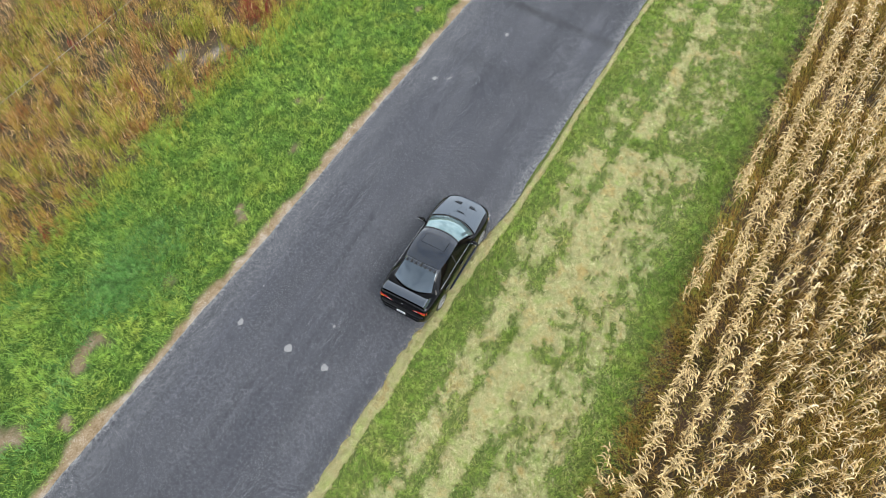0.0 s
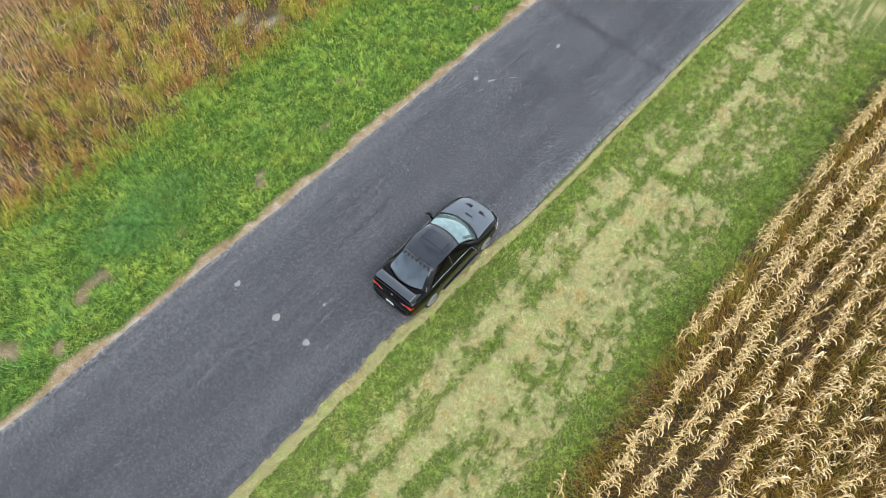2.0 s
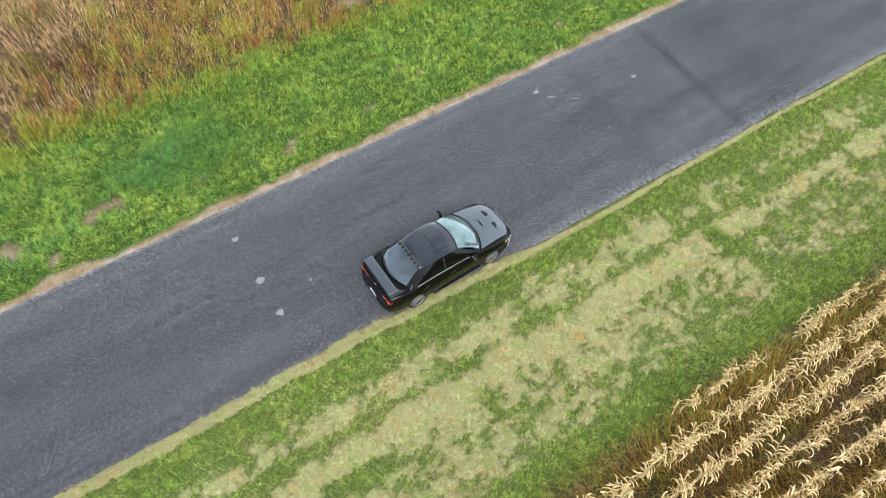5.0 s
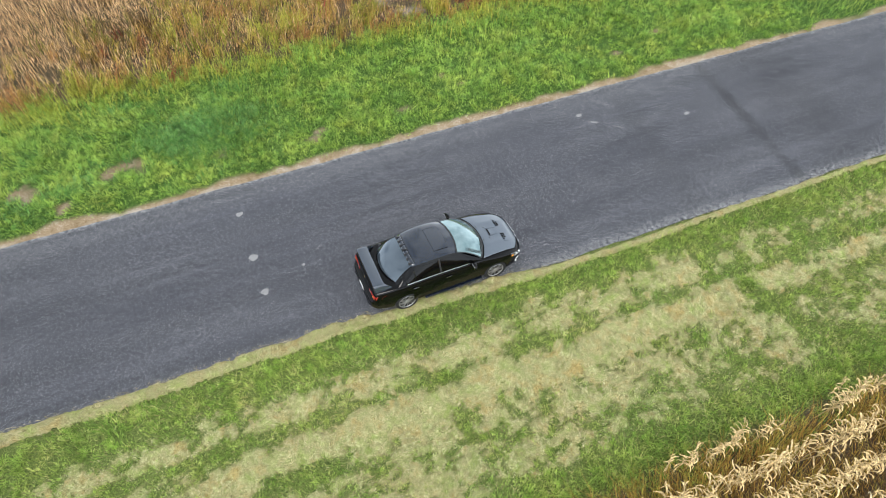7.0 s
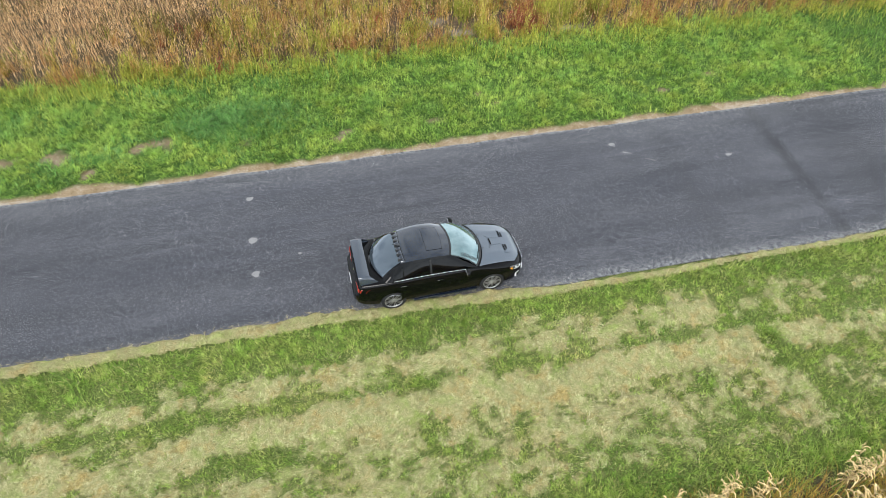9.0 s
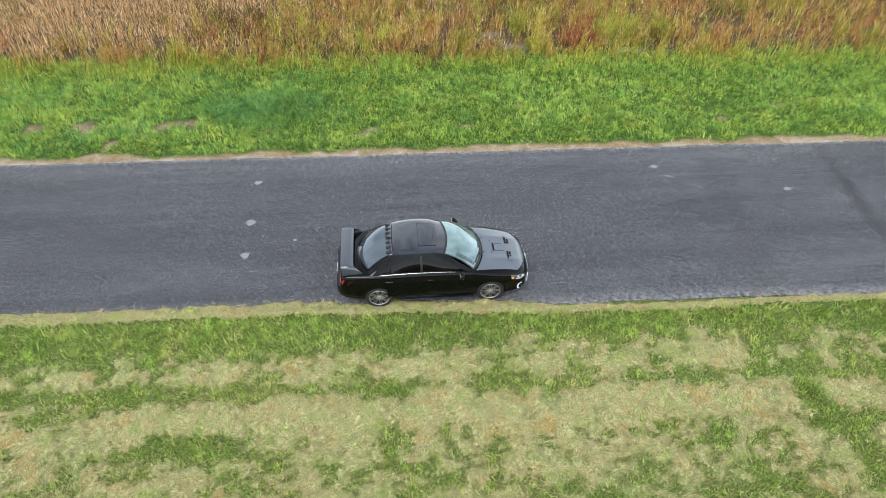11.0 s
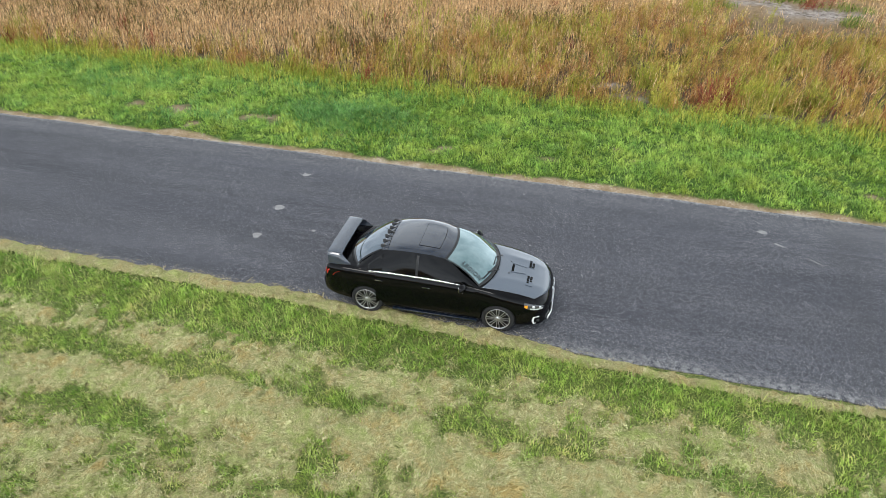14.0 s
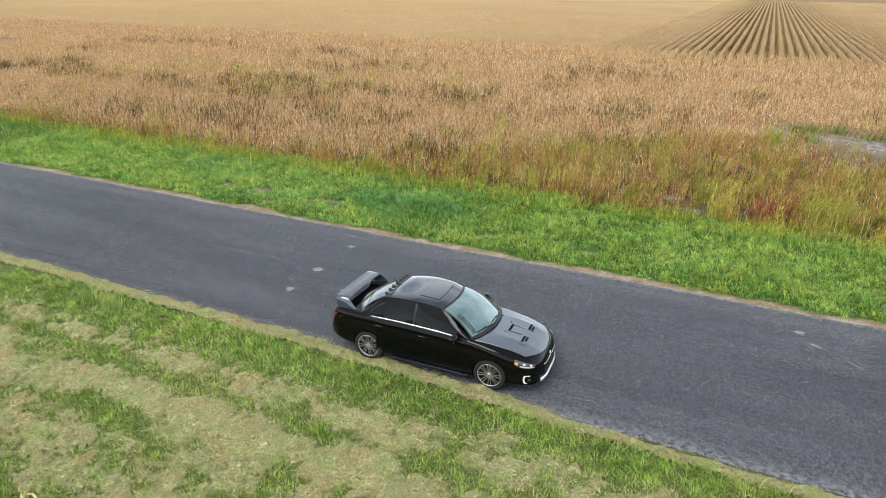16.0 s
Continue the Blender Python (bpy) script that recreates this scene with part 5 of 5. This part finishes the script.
# tail: lamps, plate, badge, exhaust, diffuser and wing
def tail_x(y, z):
    lo, hi = -2.284, -1.4
    for _ in range(26):
        m = (lo + hi) / 2
        if side_y(m, z) > abs(y) and z < float(z_side(m)) - 0.01:
            hi = m
        else:
            lo = m
    return hi
for sgn in (-1, 1):
    def lamp(u, t):
        y = 0.36 + 0.30 * u if u < 0.6 else 0.54 + (u - 0.6) * 0.75
        z = 0.76 + 0.03 * u + (0.03 + 0.095 * u) * t
        y = min(y, 0.835)
        return np.array((tail_x(y, z) - 0.008, sgn * y, z))
    v, f = sheet(lamp, 18, 6, 0.004)
    tl = part("tail_light", v, f, RED_LAMP, car, "red wrap-around tail light")
    v, f = sheet(lambda u, t: lamp(0.72 + 0.16 * u, 0.10 + 0.22 * t) + np.array((-0.004, sgn * 0.003, 0)), 8, 4)
    part("turn_lamp", v, f, AMBER, tl, "amber turn lamp")
    v, f = sheet(lambda u, t: lamp(0.10 + 0.4 * u, 0.25 + 0.4 * t) + np.array((-0.004, sgn * 0.003, 0)), 8, 4)
    part("reverse_lamp", v, f, CLEAR_LAMP, tl, "clear reversing lamp")
bm = bmesh.new()
bmesh.ops.create_cone(bm, cap_ends=False, segments=20, radius1=0.045, radius2=0.045, depth=0.14, matrix=Matrix.Translation((-2.19, -0.50, 0.30)) @ Matrix.Rotation(radians(90), 4, "Y"))
bm_part("exhaust_tip", bm, CHROME, car)
bm = bmesh.new()
box(bm, (0.012, 0.28, 0.12), (-2.292, 0.0, 0.53), 0.004)
plate = bm_part("number_plate", bm, PLATE_WHITE, car, "white number plate")
for i in range(6):
    bm = bmesh.new()
    box(bm, (0.004, 0.026, 0.055), (-2.300, -0.09 + 0.036 * i, 0.53))
    bm_part("plate_bar", bm, plain("plate_ink", (0.05, 0.06, 0.12, 1), 0.5), plate)
bm = bmesh.new()
bmesh.ops.create_cone(bm, cap_ends=True, segments=3, radius1=0.04, radius2=0.03, depth=0.012, matrix=Matrix.Translation((-2.178, 0, 0.87)) @ Matrix.Rotation(radians(-80), 4, "Y"))
bm_part("tail_badge", bm, CHROME, car, smooth=False)
bm = bmesh.new()
box(bm, (0.12, 1.20, 0.05), (-2.235, 0, 0.40), 0.02)
bm_part("bumper_ledge", bm, BLACK_PAINT, car)
# wing: an aerofoil swept across and curled down to the boot corners
path = smooth_line([(-0.715, 0.985), (-0.712, 1.07), (-0.698, 1.158), (-0.675, 1.202), (-0.62, 1.224), (-0.32, 1.233), (0.0, 1.236), (0.32, 1.233), (0.62, 1.224), (0.675, 1.202), (0.698, 1.158), (0.712, 1.07), (0.715, 0.985)], 6)
foil = [(0.0, 0.0), (0.12, 0.5), (0.4, 0.85), (0.7, 0.8), (1.0, 0.35), (1.0, -0.1), (0.7, -0.35), (0.3, -0.35)]
wv, wf = [], []
for i, (y, z) in enumerate(path):
    a = path[max(i - 1, 0)]
    b = path[min(i + 1, len(path) - 1)]
    tng = (b - a) / np.linalg.norm(b - a)
    nml = np.array((-tng[1], tng[0]))
    drop = np.clip((1.232 - z) / 0.24, 0, 1)
    x_front, x_back = -1.855 + 0.24 * drop, -2.14 + 0.04 * drop
    for c, h in foil:
        x = x_front + (x_back - x_front) * c
        off = h * 0.026 - 0.02 * (1 - c) * (1 - drop)
        wv.append((x, y + nml[0] * off, z + nml[1] * off))
k = len(foil)
wf = [(i * k + a, i * k + (a + 1) % k, (i + 1) * k + (a + 1) % k, (i + 1) * k + a) for i in range(len(path) - 1) for a in range(k)]
wf += [tuple(range(k)), tuple(reversed(range((len(path) - 1) * k, len(path) * k)))]
wing = part("rear_wing", wv, wf, WING_SKY_TINT, car, "tall black rear wing")
bm = bmesh.new()
bm.from_mesh(wing.data)
bmesh.ops.recalc_face_normals(bm, faces=bm.faces)
bm.to_mesh(wing.data)
bm.free()
wing.data.set_sharp_from_angle(angle=radians(24))
for sgn in (-1, 1):
    bm = bmesh.new()
    box(bm, (0.34, 0.05, 0.05), (-1.90, sgn * 0.685, 1.0), 0.02)
    bm_part("wing_foot", bm, SKY_TINT_BLACK, wing)
# boot lid seam
v, f = sheet(lambda u, t: np.array((-1.80 - 0.010 * t + 0.22 * (2 * u - 1) ** 2, 0.68 * (2 * u - 1), top_z(-1.80 + 0.22 * (2 * u - 1) ** 2, 0.68 * (2 * u - 1)) + 0.004)), 24, 2)
part("boot_seam", v, f, SHADE_AND_SEAM, car)
# fins along the back of the roof, and the aerial
v, f = sheet(lambda u, t: roof_out((2 * u - 1) * 0.96, -1.075 + 0.10 * t, 0.006), 24, 4, 0.004)
fin_base = part("roof_fin_strip", v, f, SKY_TINT_BLACK, car, "strip of roof fins at the back edge")
for y in (-0.47, -0.315, -0.16, 0.0, 0.16, 0.315, 0.47):
    z = float(roof_pt(y / 0.55, -1.03)[2]) + 0.004
    bm = bmesh.new()
    q = [bm.verts.new(p) for p in ((-0.94, y, z + 0.010), (-1.09, y - 0.040, z - 0.016), (-1.09, y + 0.040, z - 0.016), (-1.10, y, z + 0.032), (-1.075, y - 0.010, z + 0.038), (-1.075, y + 0.010, z + 0.038))]
    for idx in ((0, 2, 5), (0, 5, 4), (0, 4, 1), (1, 4, 3), (3, 5, 2), (3, 4, 5), (1, 3, 2), (0, 1, 2)):
        bm.faces.new([q[i] for i in idx])
    bm_part("roof_fin", bm, PLASTIC, fin_base, smooth=False)
bm = bmesh.new()
bmesh.ops.create_cone(bm, cap_ends=True, segments=8, radius1=0.012, radius2=0.005, depth=0.20, matrix=Matrix.Translation((-1.05, -0.02, 1.485)) @ Matrix.Rotation(radians(-62), 4, "Y"))
box(bm, (0.09, 0.05, 0.03), (-0.99, -0.02, 1.44), 0.01)
bm_part("aerial", bm, PLASTIC, car, "stub roof aerial")

# wheels: tyre, rim with twin spokes, brake
def wheel(wx, sgn):
    hub = new("wheel")
    hub.parent = car
    hub.location = (wx, sgn * 0.765, 0.324)
    hub.rotation_euler = (0, radians(random.uniform(0, 60)), 0 if sgn < 0 else radians(180))
    # local -y faces outwards
    t_prof = [(0.236, -0.085), (0.262, -0.102), (0.30, -0.104), (0.318, -0.092), (0.324, -0.07), (0.3245, -0.025), (0.3245, 0.025), (0.324, 0.07), (0.318, 0.092), (0.30, 0.104), (0.236, 0.09)]
    v, f = lathe(t_prof, 48)
    part("tyre", v, f, RUBBER, hub, "black low-profile tyre")
    r_prof = [(0.240, -0.094), (0.236, -0.098), (0.228, -0.092), (0.222, -0.05), (0.215, 0.06), (0.0, 0.06)]
    v, f = lathe(r_prof, 48)
    rim = part("rim", v, f, RIM_DARK, hub, "dark alloy wheel barrel")
    v, f = lathe([(0.241, -0.096), (0.238, -0.101), (0.226, -0.098), (0.222, -0.088)], 48)
    part("rim_lip", v, f, RIM_FACE, rim)
    for i in range(8):
        for d in (-1, 1):
            bm = bmesh.new()
            ang = 2 * math.pi * i / 8
            m = Matrix.Rotation(-ang, 4, "Y") @ Matrix.Translation((0.135, -0.082, d * 0.0)) @ Matrix.Rotation(radians(-5.0 * d), 4, "Y") @ Matrix.Translation((0, 0, d * 0.021))
            box(bm, (0.185, 0.016, 0.0145), m.translation, 0.003, m.to_3x3().to_4x4())
            bm_part("spoke", bm, RIM_FACE, rim)
    v, f = lathe([(0.0, -0.098), (0.03, -0.098), (0.036, -0.092), (0.052, -0.085), (0.055, -0.06)], 24)
    part("hub_cap", v, f, RIM_FACE, rim)
    v, f = lathe([(0.0, 0.0), (0.15, 0.0), (0.15, 0.02)], 30)
    part("brake_disc", v, f, plain("brake_steel", (0.05, 0.048, 0.046, 1), 0.5, 0.8), hub)
    bm = bmesh.new()
    box(bm, (0.07, 0.05, 0.15), (0.13 if sgn < 0 else -0.13, -0.012, 0.02), 0.015)
    bm_part("brake_caliper", bm, CALIPER, hub, "dark brake caliper")
for wx in (-1.3175, 1.3175):
    for sgn in (-1, 1):
        wheel(wx, sgn)

# ---- dry corn ----
def corn_leaf_mesh(seed, length, width, joined=None):
    """A dry, folded and curled leaf from the origin outwards along x."""
    r = random.Random(seed)
    n = 4
    rise, sag, twist, curl = r.uniform(0.4, 1.1), r.uniform(1.3, 2.6), r.uniform(-2.2, 2.2), r.uniform(-1.3, 1.3)
    v, pos, ang = [], Vector((0, 0, 0)), rise
    yaw = 0.0
    for i in range(n + 1):
        t = i / n
        w = width * (0.65 + 1.3 * t * (1 - t)) * (1 - t ** 2.5) * r.uniform(0.75, 1.2) / 2 + 0.002
        roll = twist * t
        side = Vector((-math.sin(yaw), math.cos(yaw), 0)) * math.cos(roll) + Vector((0, 0, 1)) * math.sin(roll)
        up = Vector((0, 0, 1)) * math.cos(roll) - Vector((-math.sin(yaw), math.cos(yaw), 0)) * math.sin(roll)
        v += [pos - side * w + up * w * 0.5, pos.copy(), pos + side * w + up * w * 0.5]
        d = Vector((math.cos(yaw) * math.cos(ang), math.sin(yaw) * math.cos(ang), math.sin(ang)))
        pos = pos + d * (length / n)
        ang -= sag * 2 / n * (0.5 + t)
        yaw += curl / n * 2
    f = []
    for i in range(n):
        a = i * 3
        f += [(a, a + 3, a + 4, a + 1), (a + 1, a + 4, a + 5, a + 2)]
    return [tuple(p) for p in v], f


LEAVES = [corn_leaf_mesh(s, random.uniform(0.26, 0.48), random.uniform(0.034, 0.056)) for s in range(14)]


def stalk_shape(h, seed):
    r = random.Random(seed)
    v, f, k = [], [], 5
    lx, ly = r.uniform(-0.07, 0.07), r.uniform(-0.07, 0.07)
    for i in range(5):
        t = i / 4
        rad = 0.013 * (1 - 0.7 * t)
        v += [(lx * t * t * h + rad * math.cos(a * 2 * math.pi / k), ly * t * t * h + rad * math.sin(a * 2 * math.pi / k), t * h) for a in range(k)]
    for i in range(4):
        f += [(i * k + a, i * k + (a + 1) % k, (i + 1) * k + (a + 1) % k, (i + 1) * k + a) for a in range(k)]
    # tassel branches at the tip
    top = Vector((lx * h, ly * h, h))
    for b in range(4):
        o = len(v)
        a = r.uniform(0, 6.3)
        tip = top + Vector((math.cos(a) * 0.11, math.sin(a) * 0.11, r.uniform(0.05, 0.17)))
        s = Vector((-math.sin(a), math.cos(a), 0)) * 0.008
        v += [tuple(top - s), tuple(top + s), tuple(tip)]
        f += [(o, o + 1, o + 2)]
    return v, f, (lx, ly)


def corn_plan(h, seed):
    """Stalk and the poses of its leaves: (leaf number, matrix)."""
    r = random.Random(seed * 7 + 1)
    sv, sf, (lx, ly) = stalk_shape(h, seed)
    leaves, a = [], r.uniform(0, 6.3)
    count = r.randint(9, 11)
    for i in range(count):
        t = 0.42 + 0.56 * i / (count - 1)
        a += math.pi + r.uniform(-0.7, 0.7)
        s = r.uniform(0.75, 1.15) * (1.05 - 0.35 * abs(t - 0.55))
        m = Matrix.Translation((lx * t * t * h, ly * t * t * h, t * h)) @ Matrix.Rotation(a, 4, "Z") @ Matrix.Rotation(r.uniform(-0.5, 0.25), 4, "Y") @ Matrix.Diagonal((s, s, s, 1))
        leaves.append((r.randrange(len(LEAVES)), m))
    return sv, sf, leaves


PLANS = [corn_plan(random.uniform(1.55, 1.9), s) for s in range(14)]
CORN_ROW = 0.76
leaf_meshes = []
for v, f in LEAVES:
    me = bpy.data.meshes.new("leaf")
    me.from_pydata(v, [], f)
    me.materials.append(CORN_LEAF)
    leaf_meshes.append(me)
stalk_meshes = []
for sv_, sf_, _ in PLANS:
    me = bpy.data.meshes.new("corn_plant")
    me.from_pydata(sv_, [], sf_)
    me.materials.append(CORN_STALK)
    stalk_meshes.append(me)
rest_v, rest_f, rest_n = [], [], 0
whole = []
for sv_, sf_, leaves in PLANS:
    v, f = [tuple(p) for p in sv_], [tuple(q) for q in sf_]
    for li, m in leaves:
        o = len(v)
        v += [tuple(m @ Vector(p)) for p in LEAVES[li][0]]
        f += [tuple(i + o for i in q) for q in LEAVES[li][1]]
    whole.append((np.array(v), f))
singles = 0
for row in range(11):
    x = -8.0 + random.uniform(0, 0.2)
    while x < 27:
        x += random.uniform(0.12, 0.22)
        v_ = corn_edge(x) - row * CORN_ROW + random.gauss(0, 0.035)
        if row == 0 and (value_noise(np.array([x]), np.array([0.0]), 0.8, 201)[0] < 0.40):
            continue
        if row == 0 and -2.0 < x < 2.6:
            continue
        if random.random() < 0.07:
            continue
        y = v_ - SKEW * x
        z = float(ground_z(np.array([x]), np.array([y]))[0])
        k = random.randrange(len(PLANS))
        sc = random.uniform(0.82, 1.1) * (0.86 if row == 0 else 1.0)
        m = pose(x, y, z - 0.02, random.gauss(0, 4), random.gauss(0, 4), random.uniform(0, 360)) @ Matrix.Diagonal((sc, sc, sc, 1))
        if row < 3 and -5 < x < 16 and singles < 290:
            singles += 1
            ob = new("corn_plant", stalk_meshes[k])
            ob.matrix_world = m
            tagged(ob, "dry straw-coloured corn plant with curled leaves", "corn", "corn along the field edge")
            for li, lm in PLANS[k][2]:
                lf = new("leaf", leaf_meshes[li])
                lf.parent = ob
                lf.matrix_local = lm
        else:
            v, f = whole[k]
            w = v @ np.array(m.to_3x3()).T + np.array(m.translation)
            rest_v.append(w)
            rest_f.append((f, rest_n))
            rest_n += len(v)
sizes = [q for f, o in rest_f for q in f]
loops = np.concatenate([np.array([i for q in f for i in q]) + o for f, o in rest_f])
lens = np.array([len(q) for q in sizes])
starts = np.concatenate([[0], np.cumsum(lens)[:-1]])
raw_mesh("corn_rows", np.concatenate(rest_v), loops, starts, CORN_LEAF, "rows of dry straw-coloured corn behind the edge rows", "corn")
# brown weeds and grass between the corn rows
x, y = scatter(100000, (-7, 26), (-15.5, -6.6), lambda x, y: np.clip(value_noise(x, y, 0.7, 203, 3) * 2.4 - 0.35, 0.05, 1) * (across(x, y) < corn_edge(x) + 0.12) * (0.35 + 0.65 * (across(x, y) < corn_edge(x) - 0.25)))
strands("corn_understory", x, y, rnd(0.35, 1.15, len(x)), rnd(0.007, 0.018, len(x)), value_noise(x, y, 0.4, 205) * 4 + rnd(-0.9, 0.9, len(x)), rnd(0.3, 0.9, len(x)), UNDER, droop=0.1, label="brown and olive weeds between the corn rows", category="weeds")

# ---- small things ----
PALE_PATCH = plain("pale_stone_patch", (0.20, 0.20, 0.20, 1), 0.9, 0, 0.2, 0.4, 60)
def road_patch(x, y, r, seed, long=1.0, turn=0.0):
    rr = random.Random(seed)
    v = [(x, y, 0.0115)]
    for i in range(14):
        a = 2 * math.pi * i / 14
        q = r * rr.uniform(0.75, 1.2)
        px, py = q * math.cos(a) * long, q * math.sin(a) / long
        v.append((x + px * math.cos(turn) - py * math.sin(turn), y + px * math.sin(turn) + py * math.cos(turn), 0.0105))
    f = [(0, i + 1, (i + 1) % 14 + 1) for i in range(14)]
    ob = mesh_object("road_patch", v, f, PALE_PATCH)
    return tagged(ob, "small pale patch of worn stone in the road", "patch", "pale road patches", "structure")
for i, (x, y, r, lg, tn) in enumerate(((-4.76, 2.48, 0.125, 1, 0), (-4.74, 1.18, 0.115, 1, 0), (-4.76, 4.25, 0.10, 1.1, 0.3), (7.05, 4.13, 0.10, 1.3, 0), (-3.5, 1.67, 0.055, 1, 0), (7.34, 3.62, 0.07, 2.0, -0.6), (8.0, 3.1, 0.06, 3.2, -0.7), (10.6, 2.75, 0.10, 1.3, 0.2))):
    road_patch(x, y, r, i, lg, tn)

# overhead line beyond the far verge
WIRE = plain("weathered_aluminium_wire", (0.45, 0.45, 0.45, 1), 0.5, 0.4)
def wire(v0, z0, sag):
    cu = bpy.data.curves.new("overhead_wire", "CURVE")
    cu.dimensions, cu.bevel_depth, cu.bevel_resolution = "3D", 0.003, 2
    sp = cu.splines.new("POLY")
    sp.points.add(60)
    for i in range(61):
        x = -60 + 2 * i
        sp.points[i].co = (x, v0 - SKEW * x, z0 + sag * ((x / 60) ** 2), 1)
    tmp = new("overhead_wire", cu)
    bpy.context.view_layer.update()
    me = bpy.data.meshes.new_from_object(tmp.evaluated_get(bpy.context.evaluated_depsgraph_get()))
    bpy.data.objects.remove(tmp)
    me.materials.clear()
    me.materials.append(WIRE)
    return tagged(new("overhead_wire", me), "thin grey overhead power line along the field", "wire", "overhead lines")
wire(8.5, 7.2, 0.5)
wire(10.0, 8.3, 0.5)
# the poles that carry it stand past both ends of the view
POLE_WOOD = plain("grey_pole_wood", (0.22, 0.17, 0.13, 1), 0.9, 0, 0.2, 0.35, 8)
for px in (-60.0, 60.0):
    py = 9.25 - SKEW * px
    bm = bmesh.new()
    bmesh.ops.create_cone(bm, cap_ends=True, segments=14, radius1=0.15, radius2=0.10, depth=10.4, matrix=Matrix.Translation((px, py, 4.8)))
    pole = bm_part("utility_pole", bm, POLE_WOOD, None)
    tagged(pole, "weathered wooden utility pole in the field verge", "pole", "utility poles")
    for off, z in ((-0.75, 7.7), (0.75, 8.8)):
        bm = bmesh.new()
        box(bm, (0.09, 0.9, 0.11), (px, py + off * 0.5, z - 0.07), 0.01)
        bm_part("crossarm", bm, POLE_WOOD, pole)
